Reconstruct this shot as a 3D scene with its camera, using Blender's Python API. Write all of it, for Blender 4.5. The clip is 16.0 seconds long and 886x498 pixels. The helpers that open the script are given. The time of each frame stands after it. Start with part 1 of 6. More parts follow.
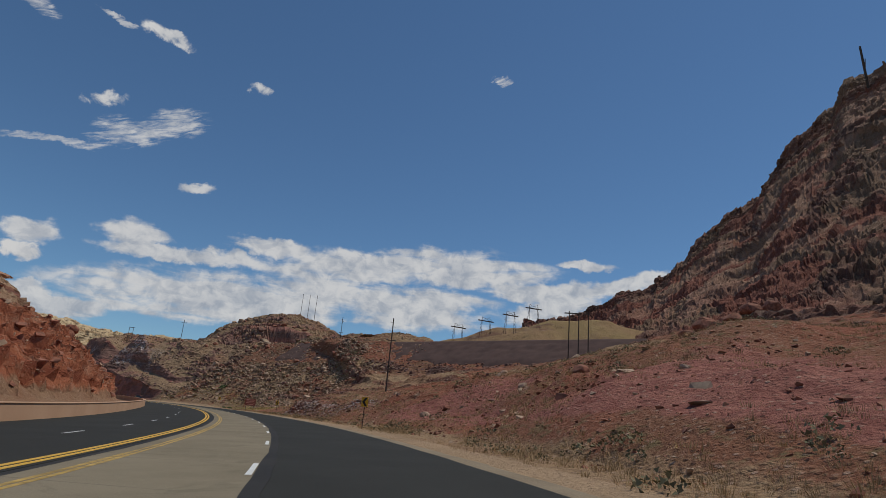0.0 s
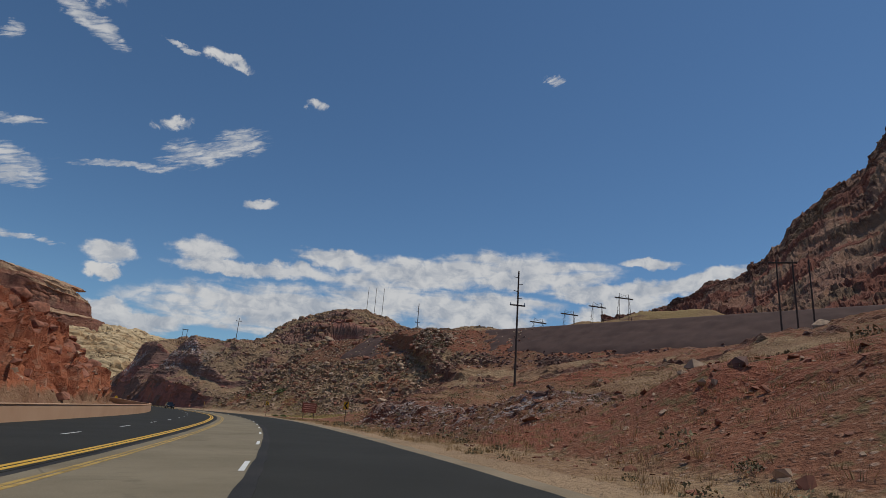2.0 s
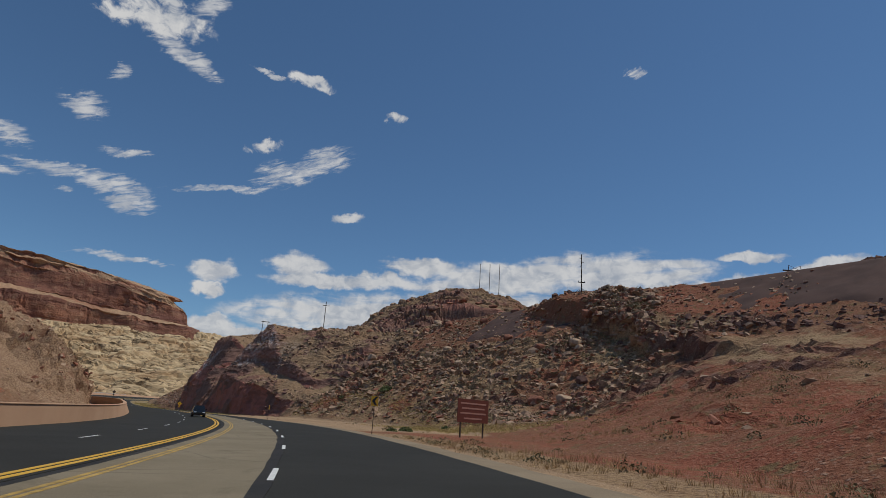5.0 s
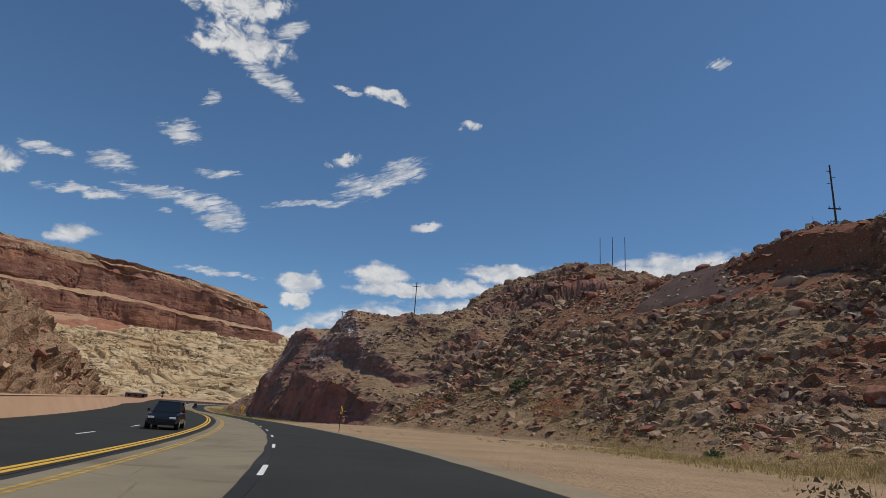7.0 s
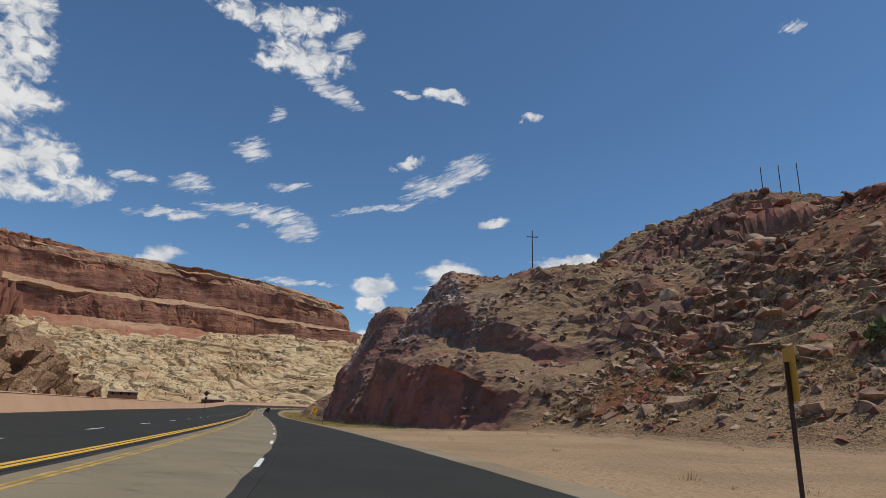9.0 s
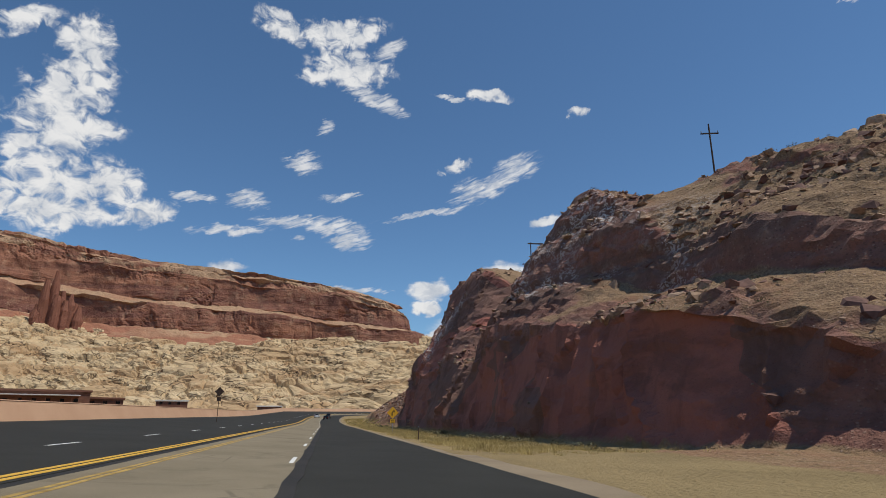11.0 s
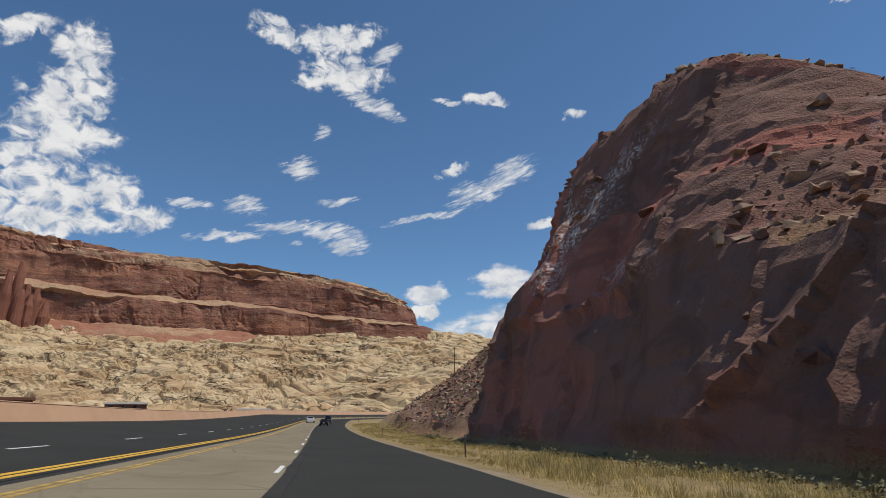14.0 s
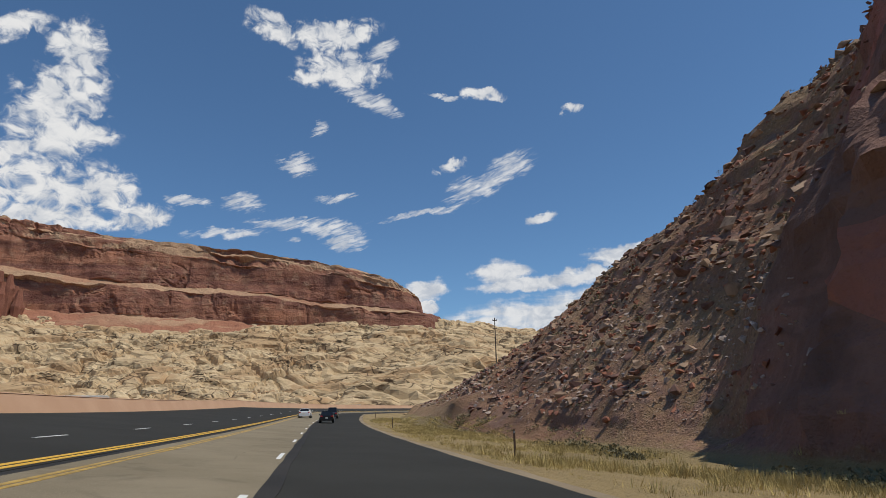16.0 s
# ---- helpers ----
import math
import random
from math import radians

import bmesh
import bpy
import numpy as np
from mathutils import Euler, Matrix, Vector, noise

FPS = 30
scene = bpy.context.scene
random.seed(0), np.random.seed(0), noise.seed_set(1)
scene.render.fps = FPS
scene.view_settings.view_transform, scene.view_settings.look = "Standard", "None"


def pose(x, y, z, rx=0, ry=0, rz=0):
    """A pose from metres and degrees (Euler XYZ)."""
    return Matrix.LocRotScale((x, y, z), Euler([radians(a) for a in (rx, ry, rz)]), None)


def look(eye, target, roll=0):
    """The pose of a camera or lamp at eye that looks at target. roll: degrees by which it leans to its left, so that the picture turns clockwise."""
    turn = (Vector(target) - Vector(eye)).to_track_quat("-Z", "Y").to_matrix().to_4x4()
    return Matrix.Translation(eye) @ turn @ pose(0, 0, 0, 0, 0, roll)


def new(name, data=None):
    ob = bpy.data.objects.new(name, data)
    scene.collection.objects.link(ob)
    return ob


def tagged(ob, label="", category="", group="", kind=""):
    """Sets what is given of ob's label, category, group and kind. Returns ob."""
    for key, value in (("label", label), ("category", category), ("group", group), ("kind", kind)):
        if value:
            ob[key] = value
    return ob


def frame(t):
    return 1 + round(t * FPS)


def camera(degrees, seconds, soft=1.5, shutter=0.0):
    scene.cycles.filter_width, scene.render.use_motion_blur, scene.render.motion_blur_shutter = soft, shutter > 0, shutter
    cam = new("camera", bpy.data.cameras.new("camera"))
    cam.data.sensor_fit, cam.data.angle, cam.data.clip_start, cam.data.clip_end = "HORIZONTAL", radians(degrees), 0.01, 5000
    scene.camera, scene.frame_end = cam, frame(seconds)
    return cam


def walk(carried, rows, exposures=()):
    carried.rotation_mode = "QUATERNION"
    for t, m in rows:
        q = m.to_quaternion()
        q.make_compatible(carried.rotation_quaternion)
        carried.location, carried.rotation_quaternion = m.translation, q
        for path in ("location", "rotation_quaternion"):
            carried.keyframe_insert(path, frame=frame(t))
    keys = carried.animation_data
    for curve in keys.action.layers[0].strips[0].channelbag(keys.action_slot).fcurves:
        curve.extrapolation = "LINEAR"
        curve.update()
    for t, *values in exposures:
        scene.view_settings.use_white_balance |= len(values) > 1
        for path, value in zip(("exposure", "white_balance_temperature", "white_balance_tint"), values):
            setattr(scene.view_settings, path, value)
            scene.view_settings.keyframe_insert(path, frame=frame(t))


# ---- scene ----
cam = camera(72.97, 16.0, soft=0.8)
ROWS = [
    (0.0, 1.32, 0.32, 1.40, -0.08, 16.27, -4.98),
    (0.5, -1.92, 14.94, 1.40, 1.66, 16.12, -4.70),
    (1.0, -5.65, 29.45, 1.40, 3.32, 16.13, -4.62),
    (1.5, -9.72, 43.70, 1.40, 4.62, 16.19, -4.34),
    (2.0, -14.17, 57.83, 1.40, 6.00, 16.26, -4.14),
    (2.5, -18.87, 71.71, 1.40, 7.60, 16.14, -3.79),
    (3.0, -24.13, 85.27, 1.40, 9.09, 16.14, -3.38),
    (3.5, -29.63, 98.47, 1.40, 10.48, 15.98, -3.38),
    (4.0, -35.51, 111.63, 1.40, 11.75, 15.98, -3.19),
    (6.5, -68.19, 177.81, 1.39, 20.12, 16.44, -4.33),
    (7.0, -76.28, 190.61, 1.40, 22.30, 16.39, -3.93),
    (7.5, -84.82, 203.13, 1.40, 24.26, 16.31, -3.63),
    (8.0, -93.67, 215.28, 1.40, 26.25, 16.07, -3.36),
    (8.5, -102.77, 226.81, 1.41, 27.84, 15.86, -2.95),
    (9.0, -112.03, 237.88, 1.41, 29.77, 15.77, -1.85),
    (9.5, -121.51, 248.54, 1.41, 31.46, 15.94, -1.41),
    (10.0, -131.45, 258.88, 1.41, 33.21, 15.94, -0.76),
    (12.5, -183.32, 310.07, 1.40, 36.32, 15.87, -0.32),
    (13.0, -193.93, 320.07, 1.40, 35.94, 15.83, 0.06),
    (13.5, -204.26, 330.19, 1.40, 35.60, 15.87, 0.56),
    (14.0, -214.63, 340.32, 1.40, 35.43, 16.22, 0.55),
    (14.5, -225.09, 350.47, 1.40, 35.44, 16.37, 0.24),
    (15.0, -235.71, 360.58, 1.40, 35.37, 15.93, 0.58),
    (15.5, -246.43, 370.71, 1.40, 35.34, 16.01, 0.86),
    (16.0, -257.34, 380.75, 1.40, 35.43, 15.78, 1.06),
]
walk(cam, [(t, pose(x, y, z, 90 + pitch, roll, yaw)) for t, x, y, z, yaw, pitch, roll in ROWS], exposures=((0.0, -0.28), (4.0, -0.32), (7.0, -0.06), (10.0, 0.10), (12.5, 0.18), (16.0, 0.12)))

# ---- sky, clouds, sun ----
SUN_AZ, SUN_EL = 70.0, 65.0
SKY, CLOUD_LIGHT = 0.089, 0.66


class Nodes:
    """A short hand for node trees."""

    def __init__(self, tree):
        self.tree = tree
        tree.nodes.clear()

    def add(self, kind, operation=None, data_type=None, blend_type=None, attribute_name=None, interpolation_type=None, use_clamp=None):
        node = self.tree.nodes.new(kind)
        if data_type:
            node.data_type = data_type
        if operation:
            node.operation = operation
        if blend_type:
            node.blend_type = blend_type
        if attribute_name:
            node.attribute_name = attribute_name
        if interpolation_type:
            node.interpolation_type = interpolation_type
        if use_clamp:
            node.use_clamp = True
        return node

    def put(self, value, socket):
        if isinstance(value, bpy.types.NodeSocket):
            self.tree.links.new(value, socket)
        else:
            socket.default_value = value

    def math(self, operation, a, b=0.0, c=0.0, clamp=False):
        node = self.add("ShaderNodeMath", operation=operation, use_clamp=clamp)
        for value, socket in zip((a, b, c), node.inputs):
            self.put(value, socket)
        return node.outputs[0]

    def smooth(self, value, low, high):
        node = self.add("ShaderNodeMapRange", interpolation_type="SMOOTHSTEP")
        self.put(value, node.inputs[0])
        self.put(low, node.inputs[1])
        self.put(high, node.inputs[2])
        return node.outputs[0]

    def mix(self, factor, a, b, blend="MIX"):
        node = self.add("ShaderNodeMix", data_type="RGBA", blend_type=blend)
        self.put(factor, node.inputs[0])
        for value, socket in ((a, node.inputs[6]), (b, node.inputs[7])):
            self.put((*value, 1.0) if isinstance(value, tuple) and len(value) == 3 else value, socket)
        return node.outputs[2]

    def noise(self, vector, scale, detail=4.0, rough=0.55, distortion=0.0):
        node = self.add("ShaderNodeTexNoise")
        if vector is not None:
            self.put(vector, node.inputs["Vector"])
        node.inputs["Scale"].default_value = scale
        node.inputs["Detail"].default_value = detail
        node.inputs["Roughness"].default_value = rough
        node.inputs["Distortion"].default_value = distortion
        return node.outputs[0]

    def scaled(self, vector, scale):
        node = self.add("ShaderNodeMapping")
        self.put(vector, node.inputs["Vector"])
        node.inputs["Scale"].default_value = scale
        return node.outputs[0]


# clouds: azimuth to the left, elevation, half length, half height and slant, all in degrees
HEAPS = [
    (70.0, 29.8, 2.2, 2.07, -16), (70.3, 26.9, 3.4, 1.95, -25), (70.8, 24.3, 4.0, 2.20, -20), (70.2, 22.3, 4.2, 1.56, -24), (70.3, 18.4, 4.2, 2.72, -12), (69.5, 16.5, 4.5, 1.83, -10),
    (65.9, 18.9, 2.0, 2.13, -10), (63.0, 17.2, 2.7, 0.97, -17), (74.9, 30.0, 2.8, 1.01, -24), (73.4, 20.5, 1.0, 0.78, -15), (52.6, 34.9, 2.8, 1.08, 12), (47.4, 35.0, 5.3, 1.31, -8),
    (45.3, 32.1, 4.3, 1.67, 3), (47.4, 31.3, 3.3, 0.88, -1), (37.0, 10.3, 1.7, 0.91, -0), (34.2, 23.6, 1.6, 0.64, -9),
    (30.4, 30.0, 2.2, 0.60, 6), (21.2, 28.0, 1.7, 0.45, 7),
]
VEILS = [
    (29.5, 13.3, 2.6, 1.23, -3), (28.3, 12.1, 3.7, 0.72, -5), (22.6, 12.5, 4.9, 0.80, -3), (21.5, 9.0, 12.5, 2.2, -3), (7.5, 13.8, 11.0, 1.71, -7), (-0.9, 14.0, 8.2, 1.51, -2),
    (-6.3, 12.7, 3.8, 0.85, -0), (-12.1, 12.9, 8.7, 0.84, -4), (-9.5, 11.1, 4.8, 1.16, -15), (4.0, 10.2, 8.1, 2.00, -1), (12.4, 10.6, 4.2, 2.85, -7), (22.8, 8.7, 2.8, 1.67, -8),
    (-12.8, 15.4, 2.7, 0.47, 1), (17.8, 14.3, 3.6, 0.82, -1), (55.9, 13.0, 1.7, 0.86, -10), (36.8, 12.0, 2.0, 0.97, -0), (34.0, 6.3, 4.0, 1.0, -4), (36.9, 7.0, 2.4, 0.8, -10),
    (25.3, 18.2, 1.7, 0.48, -5), (-17.8, 13.9, 4.5, 0.72, -8),
]
WISPS = [
    (28.8, 22.9, 3.4, 1.29, -22), (31.1, 21.7, 3.4, 1.18, -14), (36.7, 19.4, 4.6, 0.32, -11), (55.9, 16.6, 3.4, 0.46, -8), (50.8, 17.9, 3.3, 0.52, -1), (46.3, 17.7, 3.3, 0.85, 3),
    (44.8, 16.6, 2.0, 0.96, -2), (49.9, 16.4, 0.7, 0.32, -4), (46.0, 20.5, 1.8, 0.32, -13), (47.6, 26.5, 1.0, 0.63, -36), (41.8, 29.4, 2.7, 0.52, 16), (34.5, 30.0, 1.8, 0.20, 4),
    (59.5, 19.1, 2.1, 0.50, 2), (41.4, 33.9, 2.0, 0.71, -22), (43.3, 11.9, 2.6, 0.27, 2), (44.8, 11.8, 3.1, 0.31, -4), (-3.5, 32.1, 0.8, 0.45, 6), (42.9, 29.5, 3.3, 0.72, 17),
    (54.6, 19.4, 1.9, 0.8, -14), (49.6, 23.4, 1.9, 0.9, -4),
]


def make_sky():
    world = bpy.data.worlds.new("sky")
    world.use_nodes = True
    scene.world = world
    n = Nodes(world.node_tree)
    where = n.add("ShaderNodeTexCoord").outputs["Generated"]
    split = n.add("ShaderNodeSeparateXYZ")
    n.put(where, split.inputs[0])
    x, y, z = split.outputs
    az = n.math("MULTIPLY", n.math("ARCTAN2", n.math("MULTIPLY", x, -1.0), y), 57.29578)
    el = n.math("MULTIPLY", n.math("ARCSINE", z), 57.29578)

    drift = n.add("ShaderNodeTexNoise")
    n.put(where, drift.inputs["Vector"])
    drift.inputs["Scale"].default_value = 20.0
    drift.inputs["Detail"].default_value = 5.0
    drift.inputs["Roughness"].default_value = 0.6
    sway = n.add("ShaderNodeSeparateColor")
    n.put(drift.outputs["Color"], sway.inputs[0])
    az_bent = n.math("ADD", az, n.math("MULTIPLY", n.math("SUBTRACT", sway.outputs[0], 0.5), 3.6))
    el_bent = n.math("ADD", el, n.math("MULTIPLY", n.math("SUBTRACT", sway.outputs[1], 0.5), 2.2))

    bent = n.add("ShaderNodeCombineXYZ")
    n.put(az_bent, bent.inputs[0])
    n.put(el_bent, bent.inputs[1])

    def field(spots, grow):
        total = None
        for a, e, w, h, slant in spots:
            near = n.add("ShaderNodeMapping")
            near.vector_type = "TEXTURE"
            n.put(bent.outputs[0], near.inputs["Vector"])
            near.inputs["Location"].default_value = (a, e, 0.0)
            near.inputs["Rotation"].default_value = (0.0, 0.0, radians(slant))
            near.inputs["Scale"].default_value = (w * grow, h * grow, 1.0)
            far = n.add("ShaderNodeVectorMath", operation="DOT_PRODUCT")
            n.put(near.outputs[0], far.inputs[0])
            n.put(near.outputs[0], far.inputs[1])
            one = n.math("SUBTRACT", 1.0, far.outputs["Value"], clamp=True)
            total = one if total is None else n.math("MAXIMUM", total, one)
        return total

    flat = n.add("ShaderNodeCombineXYZ")
    n.put(az, flat.inputs[0])
    n.put(n.math("MULTIPLY", el, 1.35), flat.inputs[1])
    puffs = n.noise(flat.outputs[0], 0.62, 9.0, 0.6, 0.5)
    lumps = n.noise(flat.outputs[0], 0.30, 8.0, 0.6, 0.4)
    streak = n.add("ShaderNodeCombineXYZ")
    n.put(n.math("ADD", az, n.math("MULTIPLY", el, 0.8)), streak.inputs[0])
    n.put(n.math("ADD", n.math("MULTIPLY", el, 3.2), n.math("MULTIPLY", az, 0.9)), streak.inputs[1])
    fibres = n.noise(streak.outputs[0], 0.75, 8.0, 0.62, 0.6)
    level = n.add("ShaderNodeCombineXYZ")
    n.put(n.math("MULTIPLY", az, 0.35), level.inputs[0])
    n.put(n.math("MULTIPLY", el, 1.8), level.inputs[1])
    sheets = n.noise(level.outputs[0], 0.45, 7.0, 0.55, 0.3)
    heaps, veils, wisps = field(HEAPS, 1.3), field(VEILS, 1.34), field(WISPS, 1.35)
    heap = n.smooth(n.math("ADD", n.math("MULTIPLY", heaps, 1.5), n.math("MULTIPLY", n.math("SUBTRACT", puffs, 0.5), 4.6)), 0.30, 1.45)
    heap = n.math("MULTIPLY", heap, n.smooth(heaps, 0.0, 0.55))
    veil = n.smooth(n.math("ADD", n.math("MULTIPLY", veils, 1.7), n.math("ADD", n.math("MULTIPLY", n.math("SUBTRACT", sheets, 0.5), 3.4), n.math("MULTIPLY", n.math("SUBTRACT", puffs, 0.5), 1.2))), 0.2, 1.35)
    veil = n.math("MULTIPLY", n.math("MULTIPLY", veil, n.smooth(veils, 0.0, 0.5)), 0.93)
    thin = n.smooth(n.math("ADD", n.math("MULTIPLY", wisps, 1.5), n.math("MULTIPLY", n.math("SUBTRACT", fibres, 0.5), 4.6)), 0.3, 1.9)
    thin = n.math("MULTIPLY", n.math("MULTIPLY", thin, n.smooth(wisps, 0.0, 0.5)), 0.85)
    cover = n.math("MAXIMUM", n.math("MAXIMUM", heap, veil), thin, clamp=True)
    relief = n.math("ADD", n.math("MULTIPLY", n.smooth(puffs, 0.36, 0.6), 0.55), n.math("MULTIPLY", n.smooth(lumps, 0.36, 0.58), 0.45))
    white = n.mix(relief, (0.60, 0.66, 0.76), (1.08, 1.08, 1.08))
    air = n.tree.nodes.new("ShaderNodeTexSky")
    air.sky_type = "NISHITA"
    air.sun_disc = False
    air.sun_elevation = radians(SUN_EL)
    air.sun_rotation = radians(SUN_AZ)
    air.altitude = 1300.0
    air.air_density = 1.0
    air.dust_density = 0.15
    air.ozone_density = 3.0
    clear = n.mix(1.0, air.outputs[0], (SKY * 0.79, SKY * 1.0, SKY * 1.09), "MULTIPLY")
    shine = n.mix(1.0, white, (CLOUD_LIGHT, CLOUD_LIGHT, CLOUD_LIGHT), "MULTIPLY")
    back = n.add("ShaderNodeBackground")
    n.put(n.mix(cover, clear, shine), back.inputs[0])
    back.inputs[1].default_value = 1.0
    out = n.add("ShaderNodeOutputWorld")
    n.put(back.outputs[0], out.inputs[0])


make_sky()
sun = new("sun", bpy.data.lights.new("sun", "SUN"))
sun.data.energy, sun.data.angle, sun.data.color = 3.0, radians(0.53), (1.0, 0.945, 0.82)
sun.matrix_world = look((math.sin(radians(SUN_AZ)) * math.cos(radians(SUN_EL)), math.cos(radians(SUN_AZ)) * math.cos(radians(SUN_EL)), math.sin(radians(SUN_EL))), (0, 0, 0))


# ---- noise on arrays ----
def lattice(ix, iy, iz, seed):
    h = (ix * 374761393 + iy * 668265263 + iz * 2147483647 + seed * 1274126177) & 0xFFFFFFFF
    h = ((h ^ (h >> 13)) * 1274126177) & 0xFFFFFFFF
    h = ((h ^ (h >> 16)) * 2246822519) & 0xFFFFFFFF
    return ((h ^ (h >> 15)) & 0xFFFFFF) / float(0xFFFFFF)


def value_noise(x, y, z, seed=0):
    """Smooth noise from -1 to 1."""
    fx, fy, fz = np.floor(x), np.floor(y), np.floor(z)
    ix, iy, iz = fx.astype(np.int64), fy.astype(np.int64), fz.astype(np.int64)
    tx, ty, tz = x - fx, y - fy, z - fz
    tx, ty, tz = (t * t * t * (t * (t * 6 - 15) + 10) for t in (tx, ty, tz))
    total = np.zeros_like(tx)
    for a in (0, 1):
        wa = tx if a else 1 - tx
        for b in (0, 1):
            wb = wa * (ty if b else 1 - ty)
            for c in (0, 1):
                total += wb * (tz if c else 1 - tz) * lattice(ix + a, iy + b, iz + c, seed)
    return total * 2 - 1


def fbm(x, y, z, octaves=4, seed=0, gain=0.5):
    total, amp = np.zeros_like(np.asarray(x, float)), 1.0
    for k in range(octaves):
        total += amp * value_noise(x, y, z, seed + k)
        x, y, z, amp = x * 2.03, y * 2.03, z * 2.03, amp * gain
    return total


def cells(x, y, z, seed=0):
    """Distances to the nearest and second nearest of scattered seeds, and a random number for the nearest."""
    fx, fy, fz = np.floor(x).astype(np.int64), np.floor(y).astype(np.int64), np.floor(z).astype(np.int64)
    near, second, who = np.full(x.shape, 9.0), np.full(x.shape, 9.0), np.zeros(x.shape)
    for a in (-1, 0, 1):
        for b in (-1, 0, 1):
            for c in (-1, 0, 1):
                ix, iy, iz = fx + a, fy + b, fz + c
                dx = ix + lattice(ix, iy, iz, seed) - x
                dy = iy + lattice(ix, iy, iz, seed + 11) - y
                dz = iz + lattice(ix, iy, iz, seed + 23) - z
                d = np.sqrt(dx * dx + dy * dy + dz * dz)
                closer = d < near
                second = np.where(closer, near, np.minimum(second, d))
                who = np.where(closer, lattice(ix, iy, iz, seed + 37), who)
                near = np.where(closer, d, near)
    return near, second, who


# ---- materials ----
def material(name):
    mat = bpy.data.materials.new(name)
    mat.use_nodes = True
    n = Nodes(mat.node_tree)
    shader = n.add("ShaderNodeBsdfPrincipled")
    out = n.add("ShaderNodeOutputMaterial")
    n.tree.links.new(shader.outputs[0], out.inputs[0])
    return mat, n, shader


def bump(n, shader, height, strength, distance):
    node = n.add("ShaderNodeBump")
    node.inputs["Strength"].default_value = strength
    node.inputs["Distance"].default_value = distance
    n.put(height, node.inputs["Height"])
    n.put(node.outputs[0], shader.inputs["Normal"])


def place(n):
    return n.add("ShaderNodeNewGeometry").outputs["Position"]


def plain(name, colour, rough=0.6, metal=0.0, vary=0.12, scale=3.0):
    mat, n, shader = material(name)
    spot = n.noise(n.add("ShaderNodeTexCoord").outputs["Object"], scale, 5.0, 0.6)
    dark = tuple(c * (1 - vary) for c in colour)
    light = tuple(min(1, c * (1 + vary)) for c in colour)
    n.put(n.mix(n.smooth(spot, 0.3, 0.7), dark, light), shader.inputs["Base Color"])
    shader.inputs["Roughness"].default_value = rough
    shader.inputs["Metallic"].default_value = metal
    return mat


def paving(name, dark, light, grit, rough, wear=False):
    mat, n, shader = material(name)
    p = place(n)
    broad = n.noise(p, 0.22, 4.0, 0.6)
    fine = n.noise(p, 35.0, 3.0, 0.7)
    base = n.mix(n.smooth(broad, 0.3, 0.7), dark, light)
    base = n.mix(n.math("MULTIPLY", n.smooth(fine, 0.45, 0.75), grit), base, tuple(min(1, c * 1.9) for c in light))
    if wear:
        stain = n.noise(n.scaled(p, (0.6, 0.6, 1.0)), 0.55, 6.0, 0.7, 1.2)
        base = n.mix(n.math("MULTIPLY", n.smooth(stain, 0.52, 0.70), 0.45), base, tuple(c * 0.5 for c in dark))
        crack = n.add("ShaderNodeTexVoronoi")
        crack.feature = "DISTANCE_TO_EDGE"
        n.put(p, crack.inputs["Vector"])
        crack.inputs["Scale"].default_value = 0.22
        seam = n.math("SUBTRACT", 1.0, n.smooth(crack.outputs["Distance"], 0.002, 0.010))
        base = n.mix(n.math("MULTIPLY", n.math("MULTIPLY", seam, n.smooth(broad, 0.46, 0.62)), 0.35), base, (0.05, 0.042, 0.034))
    n.put(base, shader.inputs["Base Color"])
    shader.inputs["Roughness"].default_value = rough
    shader.inputs["Specular IOR Level"].default_value = 0.22
    bump(n, shader, fine, 0.35, 0.01)
    return mat


